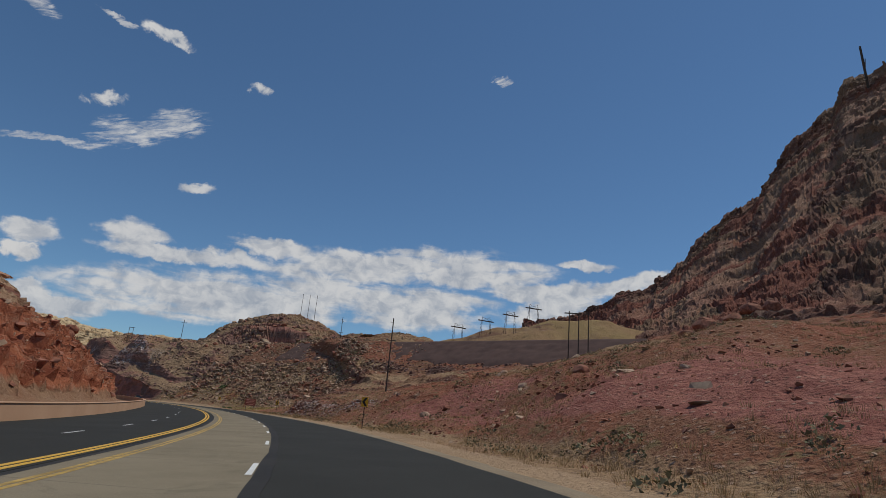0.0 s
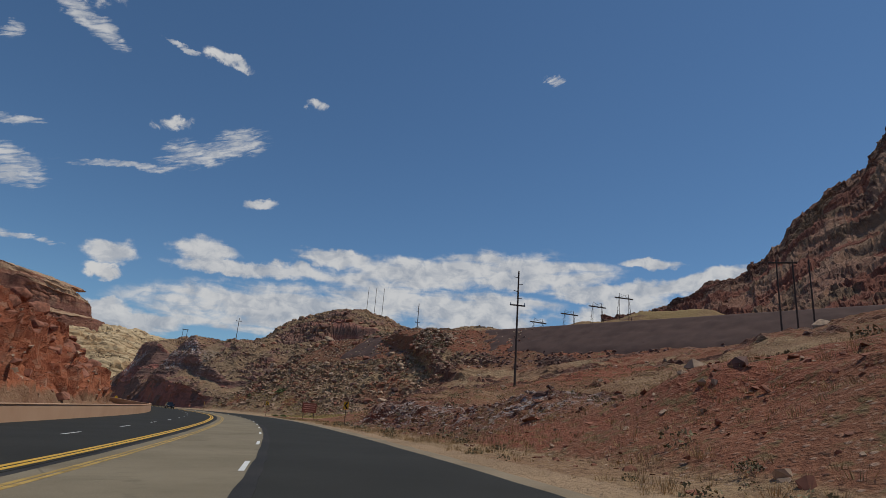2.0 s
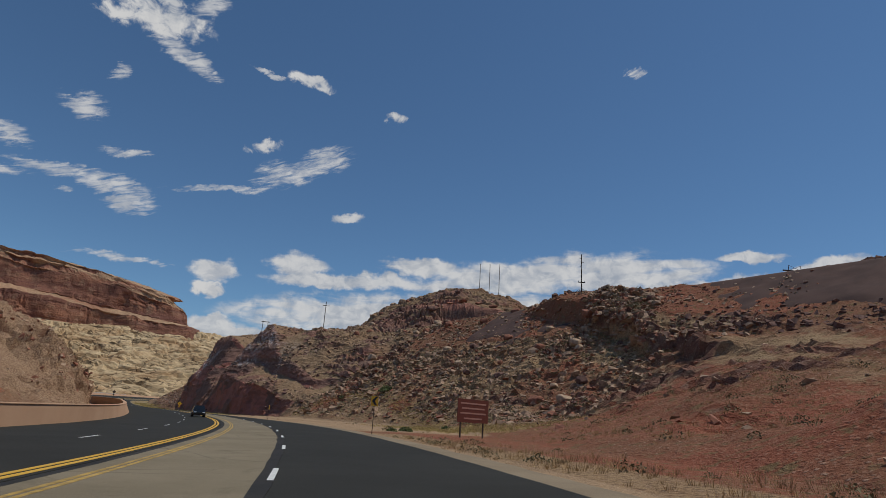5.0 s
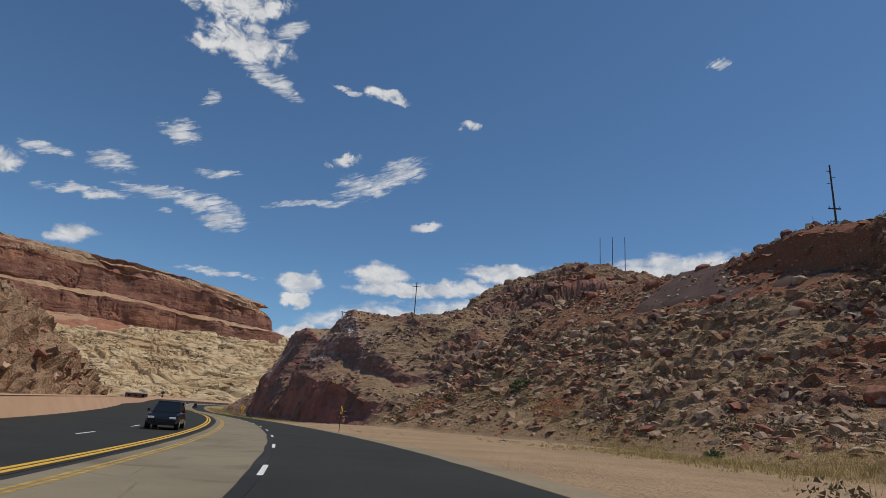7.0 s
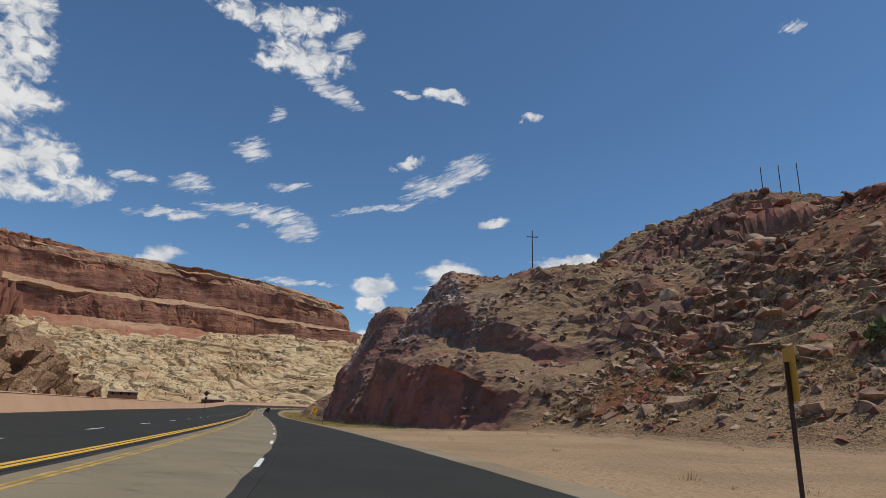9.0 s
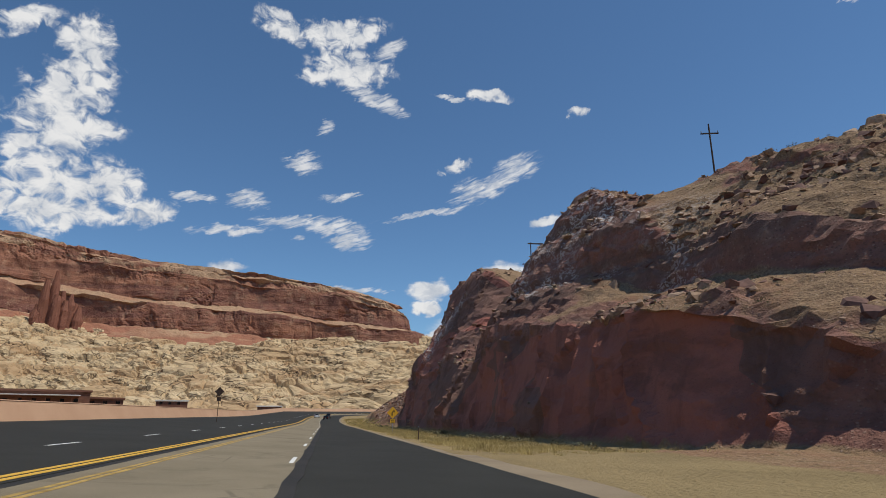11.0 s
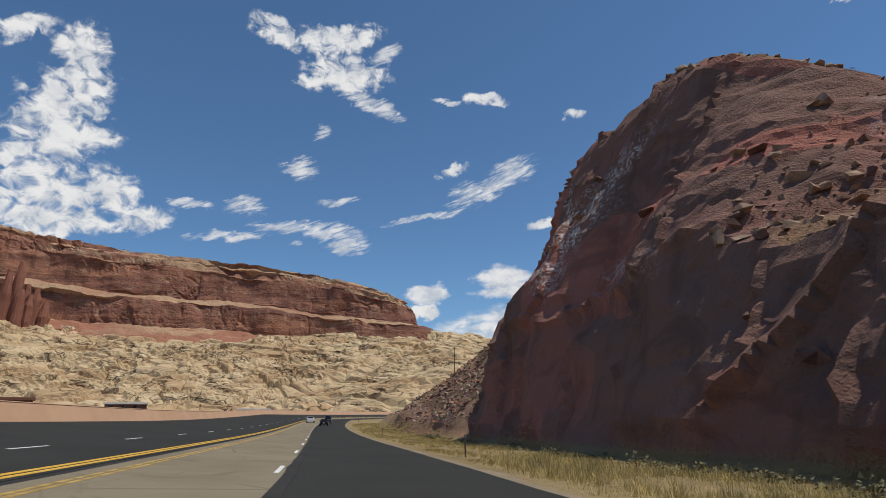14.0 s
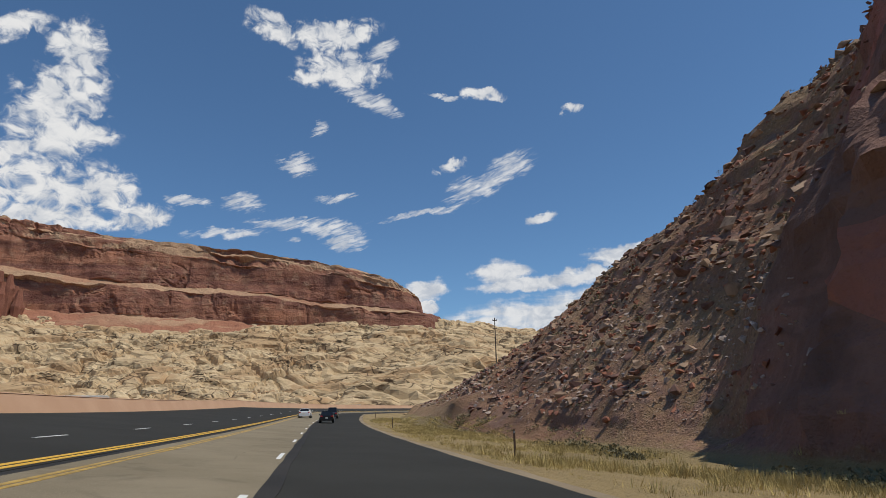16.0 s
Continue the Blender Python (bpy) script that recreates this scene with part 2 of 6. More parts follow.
def rock_ground(name, soil, soil2, rock, rock2, pale, band=0.35, fine=1.0, pale_share=0.5, green=0.0, dirt=(0.36, 0.25, 0.155), crust=(0.40, 0.33, 0.30), stones=1.0, joints=0.0, relief=0.6, straw=((0.34, 0.235, 0.115), (0.25, 0.165, 0.08)), clay=((0.36, 0.150, 0.112), (0.26, 0.095, 0.072))):
    """Soil and layered rock; the share of rock comes with the mesh."""
    mat, n, shader = material(name)
    p = place(n)
    share = n.add("ShaderNodeAttribute", attribute_name="rock").outputs["Fac"]
    stretched = n.scaled(p, (0.05, 0.05, 1.0))
    layers = n.noise(stretched, band, 5.0, 0.65, 0.4)
    broad = n.noise(p, 0.05 * fine, 5.0, 0.6)
    middle = n.noise(p, 0.5 * fine, 6.0, 0.62, 0.3)
    grit = n.noise(p, 4.0 * fine, 5.0, 0.7)
    stone = n.mix(n.smooth(layers, 0.36, 0.62), rock, rock2)
    stone = n.mix(n.math("MULTIPLY", n.smooth(middle, 0.50, 0.66), pale_share), stone, pale)
    stone = n.mix(n.math("MULTIPLY", n.smooth(broad, 0.35, 0.7), 0.45), stone, rock)
    stone = n.mix(n.math("MULTIPLY", n.add("ShaderNodeAttribute", attribute_name="plain").outputs["Fac"], 0.5), stone, rock2)
    slab = n.add("ShaderNodeTexVoronoi")
    slab.distance = "CHEBYCHEV"
    n.put(n.scaled(p, (1.0, 1.0, 1.25)), slab.inputs["Vector"])
    slab.inputs["Scale"].default_value = 0.085
    tone = n.add("ShaderNodeSeparateColor")
    n.put(slab.outputs["Color"], tone.inputs[0])
    sheet = n.mix(n.smooth(tone.outputs[0], 0.35, 0.6), tuple(c * 1.1 for c in rock), tuple(min(1, c * f) for c, f in zip(rock2, (1.2, 1.02, 1.02))))
    stone = n.mix(n.math("MULTIPLY", n.add("ShaderNodeAttribute", attribute_name="plain").outputs["Fac"], 0.65), stone, sheet)
    varnish = n.smooth(n.noise(n.scaled(p, (1.0, 1.0, 1.6)), 0.10 * fine ** 0.7, 7.0, 0.62, 0.8), 0.50, 0.60)
    stone = n.mix(n.math("MULTIPLY", varnish, 0.4), stone, tuple(c * 0.55 for c in rock))
    earth = n.mix(n.smooth(broad, 0.38, 0.62), soil, soil2)
    earth = n.mix(n.math("MULTIPLY", n.smooth(grit, 0.52, 0.68), 0.4), earth, pale)
    if green:
        earth = n.mix(n.math("MULTIPLY", n.smooth(n.noise(p, 0.9, 4.0, 0.7), 0.52, 0.66), green), earth, (0.17, 0.14, 0.065))
    pebble = n.add("ShaderNodeTexVoronoi")
    n.put(n.scaled(p, (1.0, 1.0, 1.3)), pebble.inputs["Vector"])
    pebble.inputs["Scale"].default_value = 3.4 * fine
    pebble.inputs["Randomness"].default_value = 1.0
    tone = n.add("ShaderNodeSeparateColor")
    n.put(pebble.outputs["Color"], tone.inputs[0])
    lot = tone.outputs[0]
    spot = n.math("SUBTRACT", 1.0, n.smooth(pebble.outputs["Distance"], 0.22, 0.42))
    joint = n.math("ADD", share, n.math("MULTIPLY", n.math("SUBTRACT", middle, 0.5), 0.9))
    colour = n.mix(n.smooth(joint, 0.35, 0.62), earth, stone)
    turf = n.mix(n.smooth(grit, 0.36, 0.62), straw[1], straw[0])
    turf = n.mix(n.math("MULTIPLY", n.smooth(broad, 0.45, 0.65), 0.5), turf, soil2)
    dry = n.add("ShaderNodeAttribute", attribute_name="straw").outputs["Fac"]
    colour = n.mix(n.smooth(n.math("ADD", dry, n.math("MULTIPLY", n.math("SUBTRACT", middle, 0.5), 1.3)), 0.3, 0.7), colour, turf)
    washed = n.mix(n.smooth(n.noise(n.scaled(p, (1.0, 1.0, 3.0)), 0.9, 6.0, 0.65, 0.6), 0.38, 0.62), clay[1], clay[0])
    clean = n.add("ShaderNodeAttribute", attribute_name="clay").outputs["Fac"]
    colour = n.mix(n.smooth(n.math("ADD", clean, n.math("MULTIPLY", n.math("SUBTRACT", middle, 0.5), 1.0)), 0.35, 0.65), colour, washed)
    bare = n.math("SUBTRACT", 1.0, n.add("ShaderNodeAttribute", attribute_name="plain").outputs["Fac"], clamp=True)
    stony = n.math("MULTIPLY", n.math("MULTIPLY", n.math("ADD", 0.25, n.math("MULTIPLY", n.smooth(broad, 0.4, 0.6), 0.5)), stones), bare)
    colour = n.mix(n.math("MULTIPLY", n.math("MULTIPLY", n.smooth(lot, 0.66, 0.9), spot), stony), colour, pale)
    colour = n.mix(n.math("MULTIPLY", n.math("MULTIPLY", n.math("SUBTRACT", 1.0, n.smooth(lot, 0.1, 0.35)), spot), stony), colour, tuple(c * 0.55 for c in rock))
    colour = n.mix(n.math("MULTIPLY", n.math("MULTIPLY", n.math("SUBTRACT", 1.0, n.smooth(grit, 0.28, 0.52)), 0.5 * min(1.0, 0.3 + 0.7 * stones)), n.math("ADD", 0.15, n.math("MULTIPLY", bare, 0.85))), colour, tuple(c * 0.45 for c in rock))
    runs = n.noise(n.scaled(p, (1.0, 1.0, 0.12)), 0.35 * fine, 5.0, 0.6, 0.3)
    colour = n.mix(n.math("MULTIPLY", n.math("MULTIPLY", n.smooth(runs, 0.52, 0.66), share), 0.40), colour, tuple(c * 0.62 for c in rock))
    # paints the thin shade of crevices as dark lines along rock joints
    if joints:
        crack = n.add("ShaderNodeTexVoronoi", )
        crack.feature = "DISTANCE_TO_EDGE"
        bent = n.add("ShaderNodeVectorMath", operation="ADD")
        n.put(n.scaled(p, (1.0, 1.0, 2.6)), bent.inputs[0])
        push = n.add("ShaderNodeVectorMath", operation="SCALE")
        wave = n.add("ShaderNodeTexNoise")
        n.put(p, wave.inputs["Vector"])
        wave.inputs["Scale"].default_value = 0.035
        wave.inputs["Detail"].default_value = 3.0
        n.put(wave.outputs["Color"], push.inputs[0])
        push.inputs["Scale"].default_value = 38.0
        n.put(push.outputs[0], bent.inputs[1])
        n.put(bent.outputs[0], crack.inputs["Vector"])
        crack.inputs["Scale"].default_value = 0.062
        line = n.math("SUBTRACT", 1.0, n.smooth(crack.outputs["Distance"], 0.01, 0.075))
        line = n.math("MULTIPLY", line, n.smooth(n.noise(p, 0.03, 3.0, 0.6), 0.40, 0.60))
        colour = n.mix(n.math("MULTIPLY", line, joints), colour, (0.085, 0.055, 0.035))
    flat = n.add("ShaderNodeAttribute", attribute_name="dirt").outputs["Fac"]
    track = n.mix(n.smooth(n.noise(n.scaled(p, (0.12, 0.12, 1.0)), 1.0, 5.0, 0.6, 0.4), 0.35, 0.65), dirt, tuple(c * 0.80 for c in dirt))
    track = n.mix(n.math("MULTIPLY", n.smooth(grit, 0.55, 0.72), 0.4), track, tuple(c * 0.6 for c in dirt))
    colour = n.mix(n.smooth(n.math("ADD", flat, n.math("MULTIPLY", n.math("SUBTRACT", middle, 0.5), 0.5)), 0.35, 0.65), colour, track)
    white = n.add("ShaderNodeAttribute", attribute_name="crust").outputs["Fac"]
    colour = n.mix(n.math("MULTIPLY", n.math("MULTIPLY", white, n.smooth(n.noise(p, 0.5 * fine, 6.0, 0.7, 0.6), 0.42, 0.58)), n.smooth(lot, 0.45, 0.55)), colour, crust)
    n.put(colour, shader.inputs["Base Color"])
    shader.inputs["Roughness"].default_value = 0.95
    shader.inputs["Specular IOR Level"].default_value = 0.15
    height = n.math("ADD", n.math("ADD", n.math("MULTIPLY", middle, 1.0), n.math("MULTIPLY", grit, 0.45)), n.math("MULTIPLY", spot, 0.12))
    bump(n, shader, height, relief, 0.5 / fine)
    return mat


NEW_ASPHALT = paving("fresh black asphalt", (0.026, 0.025, 0.021), (0.035, 0.034, 0.029), 0.22, 0.88)
OLD_PAVING = paving("worn beige concrete paving", (0.188, 0.154, 0.102), (0.244, 0.202, 0.138), 0.25, 0.9, wear=True)
STRIP = paving("dark joint strip", (0.022, 0.021, 0.020), (0.040, 0.036, 0.032), 0.2, 0.8)
GRAVEL = paving("pale gravel shoulder", (0.21, 0.16, 0.105), (0.28, 0.22, 0.15), 0.4, 0.95)
WHITE_PAINT = plain("white road paint", (0.72, 0.72, 0.69), 0.6, 0, 0.10, 6.0)
YELLOW_PAINT = plain("yellow road paint", (0.70, 0.40, 0.035), 0.6, 0, 0.12, 6.0)
YELLOW_WORN = plain("worn yellow road paint", (0.40, 0.255, 0.06), 0.7, 0, 0.35, 2.0)
STUCCO = paving("terracotta coloured concrete", (0.47, 0.285, 0.18), (0.52, 0.325, 0.21), 0.08, 0.85)
RED_BANK = rock_ground("red earth and rock", (0.285, 0.096, 0.055), (0.24, 0.110, 0.062), (0.150, 0.080, 0.060), (0.27, 0.120, 0.078), (0.44, 0.31, 0.23), green=0.75, dirt=(0.42, 0.285, 0.175), relief=0.8, straw=((0.39, 0.265, 0.150), (0.26, 0.165, 0.095)))
# crust is pale flaky rock, its colour raised to stand for sunlit flakes too
CLIFF = rock_ground("dark red sandstone", (0.28, 0.155, 0.092), (0.31, 0.205, 0.118), (0.200, 0.122, 0.096), (0.37, 0.165, 0.122), (0.46, 0.33, 0.25), band=0.16, pale_share=0.3, green=0.4, dirt=(0.33, 0.245, 0.125), crust=(0.80, 0.74, 0.69), stones=0.9, relief=0.8, straw=((0.35, 0.235, 0.14), (0.23, 0.145, 0.092)))
LEFT_ROCK = rock_ground("broken red and tan rock", (0.25, 0.135, 0.08), (0.28, 0.175, 0.108), (0.30, 0.092, 0.050), (0.45, 0.165, 0.085), (0.46, 0.31, 0.21), band=0.25, stones=0.8, relief=0.9, straw=((0.43, 0.29, 0.18), (0.24, 0.145, 0.095)))
MESA_ROCK = rock_ground("layered red mesa sandstone", (0.36, 0.185, 0.115), (0.46, 0.30, 0.185), (0.20, 0.090, 0.070), (0.39, 0.180, 0.110), (0.60, 0.43, 0.28), band=0.06, fine=0.16, stones=0.5, pale_share=0.3, relief=0.5, straw=((0.47, 0.315, 0.195), (0.33, 0.195, 0.125)), clay=((0.40, 0.185, 0.115), (0.29, 0.125, 0.08)))
# joints sets how strongly crevice shade is painted into the colour
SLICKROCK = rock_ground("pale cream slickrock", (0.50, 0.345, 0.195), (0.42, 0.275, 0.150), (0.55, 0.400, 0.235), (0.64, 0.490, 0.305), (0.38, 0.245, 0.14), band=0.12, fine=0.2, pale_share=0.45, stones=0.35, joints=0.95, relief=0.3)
MOUNTAIN_ROCK = rock_ground("brown red talus slope", (0.30, 0.150, 0.102), (0.34, 0.20, 0.135), (0.125, 0.066, 0.050), (0.25, 0.115, 0.080), (0.42, 0.28, 0.20), band=0.05, fine=0.30, stones=1.2, relief=0.9, straw=((0.25, 0.155, 0.095), (0.15, 0.085, 0.06)), clay=((0.27, 0.105, 0.07), (0.19, 0.07, 0.05)))
RIDGE_SOIL = rock_ground("tan grassy ridge", (0.32, 0.22, 0.10), (0.28, 0.17, 0.09), (0.16, 0.09, 0.06), (0.24, 0.13, 0.08), (0.4, 0.3, 0.2), fine=0.3, green=0.4)
DESERT = rock_ground("dry desert floor", (0.30, 0.20, 0.12), (0.34, 0.23, 0.14), (0.25, 0.14, 0.09), (0.3, 0.17, 0.1), (0.4, 0.3, 0.2), fine=0.3, green=0.5)
BALLAST = paving("grey brown gravel fill", (0.082, 0.050, 0.044), (0.114, 0.069, 0.058), 0.12, 0.95)
STONE_RED = plain("red sandstone boulder", (0.27, 0.110, 0.068), 0.95, 0, 0.4, 1.5)
STONE_TAN = plain("tan sandstone boulder", (0.42, 0.290, 0.195), 0.95, 0, 0.30, 1.5)
STONE_PALE = plain("pale crusted stone", (0.39, 0.30, 0.25), 0.95, 0, 0.35, 2.0)
STONE_BROWN = plain("brown sandstone slab", (0.32, 0.21, 0.14), 0.95, 0, 0.35, 1.5)
STONE_DARK = plain("dark brown rock", (0.16, 0.085, 0.066), 0.95, 0, 0.35, 1.5)
STRAW = plain("yellow dry verge grass", (0.47, 0.36, 0.14), 0.9, 0, 0.3, 0.5)
DRY_TUFT = plain("brown dry tuft grass", (0.42, 0.28, 0.135), 0.9, 0, 0.3, 0.5)
SAGE = plain("grey green sagebrush", (0.165, 0.145, 0.076), 0.9, 0, 0.3, 0.7)
GREEN = plain("green bush leaves", (0.115, 0.140, 0.050), 0.9, 0, 0.3, 0.7)
OLD_WOOD = plain("weathered dark pole wood", (0.070, 0.052, 0.042), 0.9, 0, 0.25, 2.0)
GREY_METAL = plain("galvanised steel", (0.36, 0.37, 0.38), 0.45, 0.8, 0.1, 3.0)
RUST_METAL = plain("brown steel post", (0.10, 0.062, 0.045), 0.7, 0.4, 0.2, 4.0)
SIGN_YELLOW = plain("yellow sign sheeting", (0.80, 0.43, 0.02), 0.45, 0, 0.05, 2.0)
SIGN_BROWN = plain("brown sign paint", (0.14, 0.035, 0.022), 0.6, 0, 0.1, 2.0)
SIGN_PALE = plain("faded pale lettering", (0.42, 0.22, 0.17), 0.6, 0, 0.1, 2.0)
SIGN_BLACK = plain("black sign sheeting", (0.012, 0.012, 0.012), 0.45, 0, 0.05, 2.0)
CAR_BLACK = plain("black car paint", (0.008, 0.009, 0.011), 0.18, 0, 0.05, 2.0)
CAR_WHITE = plain("white car paint", (0.72, 0.72, 0.72), 0.25, 0, 0.04, 2.0)
CAR_GREY = plain("dark grey car paint", (0.045, 0.048, 0.055), 0.2, 0, 0.05, 2.0)
CAR_GLASS = plain("dark car glass", (0.010, 0.012, 0.014), 0.06, 0, 0.05, 2.0)
TYRE = plain("black tyre rubber", (0.014, 0.014, 0.014), 0.9, 0, 0.1, 6.0)
RIM = plain("silver wheel rim", (0.45, 0.45, 0.46), 0.35, 0.9, 0.05, 6.0)
LAMP_GLASS = plain("clear headlamp glass", (0.75, 0.77, 0.80), 0.1, 0, 0.02, 6.0)
TAIL_RED = plain("red tail lamp", (0.40, 0.012, 0.010), 0.25, 0, 0.05, 6.0)
SPIRE_ROCK = rock_ground("dark red spire rock", (0.20, 0.085, 0.06), (0.26, 0.11, 0.075), (0.17, 0.07, 0.052), (0.27, 0.11, 0.075), (0.40, 0.22, 0.15), band=0.06, fine=0.25, stones=0.3)
JUNIPER = plain("dark green juniper", (0.045, 0.05, 0.026), 0.95, 0, 0.3, 0.3)
BROWN_WALL = plain("brown stucco building wall", (0.17, 0.075, 0.048), 0.9, 0, 0.15, 0.5)
PALE_ROOF = plain("pale metal roof", (0.62, 0.60, 0.55), 0.5, 0, 0.1, 0.5)


# ---- mesh helpers ----
def mesh_object(name, bm, mat, parent=None, label=""):
    data = bpy.data.meshes.new(name)
    bm.to_mesh(data)
    bm.free()
    data.materials.append(mat)
    ob = new(name, data)
    if parent is not None:
        ob.parent = parent
    return tagged(ob, label) if label else ob


def part(name, bm, mat, parent, label=""):
    return mesh_object(name, bm, mat, parent, label)


def thing(name, label, category, group="", at=None):
    ob = new(name)
    ob.empty_display_size = 0.2
    if at is not None:
        ob.matrix_basis = at
    return tagged(ob, label, category, group)


def array_mesh(name, verts, faces, mat, smooth=True, rock=None, dirt=None, crust=None, plain_share=None, straw=None, clay=None):
    data = bpy.data.meshes.new(name)
    size = faces.shape[1]
    data.vertices.add(len(verts))
    data.vertices.foreach_set("co", np.ascontiguousarray(verts, np.float32).ravel())
    data.loops.add(faces.size)
    data.loops.foreach_set("vertex_index", np.ascontiguousarray(faces, np.int32).ravel())
    data.polygons.add(len(faces))
    data.polygons.foreach_set("loop_start", np.arange(0, faces.size, size, dtype=np.int32))
    data.polygons.foreach_set("use_smooth", np.full(len(faces), smooth))
    for word, values in (("rock", rock), ("dirt", dirt), ("crust", crust), ("plain", plain_share), ("straw", straw), ("clay", clay)):
        if values is not None:
            data.attributes.new(word, "FLOAT", "POINT").data.foreach_set("value", np.ascontiguousarray(values, np.float32).ravel())
    data.update(calc_edges=True)
    data.materials.append(mat)
    return new(name, data)


def grid_faces(rows, cols, flip=False):
    i = np.arange(rows - 1)[:, None] * cols + np.arange(cols - 1)[None, :]
    quad = np.stack([i, i + 1, i + cols + 1, i + cols], -1).reshape(-1, 4)
    return quad[:, ::-1] if flip else quad


def grid_normals(p):
    a, b = np.gradient(p, axis=0), np.gradient(p, axis=1)
    v = np.cross(a, b)
    v /= np.linalg.norm(v, axis=2, keepdims=True) + 1e-9
    return v


def box(bm, x0, x1, y0, y1, z0, z1, bevel=0.0):
    made = bmesh.ops.create_cube(bm, size=1.0)["verts"]
    for v in made:
        v.co = Vector(((x0 + x1) / 2 + v.co.x * (x1 - x0), (y0 + y1) / 2 + v.co.y * (y1 - y0), (z0 + z1) / 2 + v.co.z * (z1 - z0)))
    if bevel:
        edges = list({e for v in made for e in v.link_edges})
        bmesh.ops.bevel(bm, geom=edges, offset=bevel, segments=2, affect="EDGES", profile=0.5)
    return bm


def rod(bm, a, b, r0, r1, sides=8):
    a, b = Vector(a), Vector(b)
    m = Matrix.Translation((a + b) / 2) @ (b - a).to_track_quat("Z", "Y").to_matrix().to_4x4()
    bmesh.ops.create_cone(bm, cap_ends=True, segments=sides, radius1=r0, radius2=r1, depth=(b - a).length, matrix=m)
    return bm


# ---- the line of the road ----
HEADING = [(-80, 1.4), (0, 11.4), (30, 15.1), (60, 18.7), (90, 21.7), (120, 23.6), (155, 26.1), (190, 30.5), (215, 34.2), (240, 37.8), (270, 41.7), (295, 44.1), (335, 45.9), (370, 46.2), (420, 46.0), (470, 47.0), (530, 46.3), (565, 44.6), (600, 41.5), (640, 37.0), (720, 27.0), (900, 6.0)]
BANK = [(-80, -2.6), (0, -2.6), (60, -2.4), (105, -1.5), (150, -1.3), (190, -1.1), (235, -0.9), (265, 0.4), (295, 2.0), (367, 3.0), (412, 3.9), (470, 4.8), (520, 4.8), (900, 4.8)]
LINE_S = np.arange(-80, 900.01, 0.5)
LINE_H = np.interp(LINE_S, *zip(*HEADING))
LINE_H = np.radians(np.convolve(np.pad(LINE_H, 20, "edge"), np.ones(41) / 41, "valid"))
LINE_X, LINE_Y = np.cumsum(-np.sin(LINE_H)) * 0.5, np.cumsum(np.cos(LINE_H)) * 0.5
LINE_X += 1.55 - LINE_X[160]
LINE_Y += 0.37 - LINE_Y[160]
LINE_B = np.convolve(np.pad(np.interp(LINE_S, *zip(*BANK)), 40, "edge"), np.ones(81) / 81, "valid")


def on_road(s, u):
    """The place in plan of a point s metres along the road and u metres to its right."""
    h = np.interp(s, LINE_S, LINE_H)
    return np.interp(s, LINE_S, LINE_X) + u * np.cos(h), np.interp(s, LINE_S, LINE_Y) + u * np.sin(h)


def road_z(s, u):
    ahead = np.clip(np.asarray(s, float) - 455, 0, None)
    rise = np.where(ahead < 160, 1.1e-4 * ahead ** 2, 2.816 + 0.012 * (ahead - 160))
    lean = np.tan(np.radians(np.interp(s, LINE_S, LINE_B)))
    return rise - u * lean * np.where((np.asarray(u) > 0) & (lean > 0), 0.45, 1.0)


def off_road(x, y):
    """How far along the road, and how far to its right, a place lies."""
    k = int(((LINE_X - x) ** 2 + (LINE_Y - y) ** 2).argmin())
    return float(LINE_S[k]), float((x - LINE_X[k]) * math.cos(LINE_H[k]) + (y - LINE_Y[k]) * math.sin(LINE_H[k]))


def road_spot(s, u, lift=0.0):
    x, y = on_road(s, u)
    return Vector((float(x), float(y), float(road_z(s, u)) + lift))


def road_heading(s):
    return math.degrees(float(np.interp(s, LINE_S, LINE_H)))


def road_strip(name, s0, s1, us, lift, mat, step=2.0, edge=0.0):
    """A strip of surface between offsets us, with thickness."""
    s = np.arange(s0, s1 + 0.01, step)
    cols = []
    for k, u in enumerate(us):
        u = u(s) if callable(u) else np.full_like(s, float(u))
        x, y = on_road(s, u + (edge * value_noise(s * 0.9, s * 0 + k, s * 0, 5) if k in (0, len(us) - 1) else 0))
        cols.append(np.stack([x, y, road_z(s, u) + lift], -1))
    top = np.stack(cols, 1)
    low0, low1 = top[:, :1].copy(), top[:, -1:].copy()
    low0[..., 2] -= 0.25
    low1[..., 2] -= 0.25
    p = np.concatenate([low0, top, low1], 1)
    return array_mesh(name, p.reshape(-1, 3), grid_faces(p.shape[0], p.shape[1], True), mat, smooth=False)


DASH_U, YELLOW_U, DOUBLE_U, FAR_DASH_U = -1.30, -4.95, -6.35, -9.95
EDGE_S, EDGE_OUT = (-80, 120, 200, 290, 350, 900), (5.0, 5.1, 5.4, 5.3, 5.2, 5.2)
JOINT_S, JOINT_OUT = (-80, 110, 170, 260, 300, 900), (-1.08, -1.05, -1.55, -1.55, -1.02, -1.06)


def edge_u(s):
    return np.interp(s, EDGE_S, EDGE_OUT)


def joint_u(s):
    return np.interp(s, JOINT_S, JOINT_OUT)


WALL_S, WALL_OUT = (-80, 200, 290, 360, 900), (-16.5, -16.5, -18.5, -22.0, -23.5)


def wall_u(s):
    return np.interp(s, WALL_S, WALL_OUT)


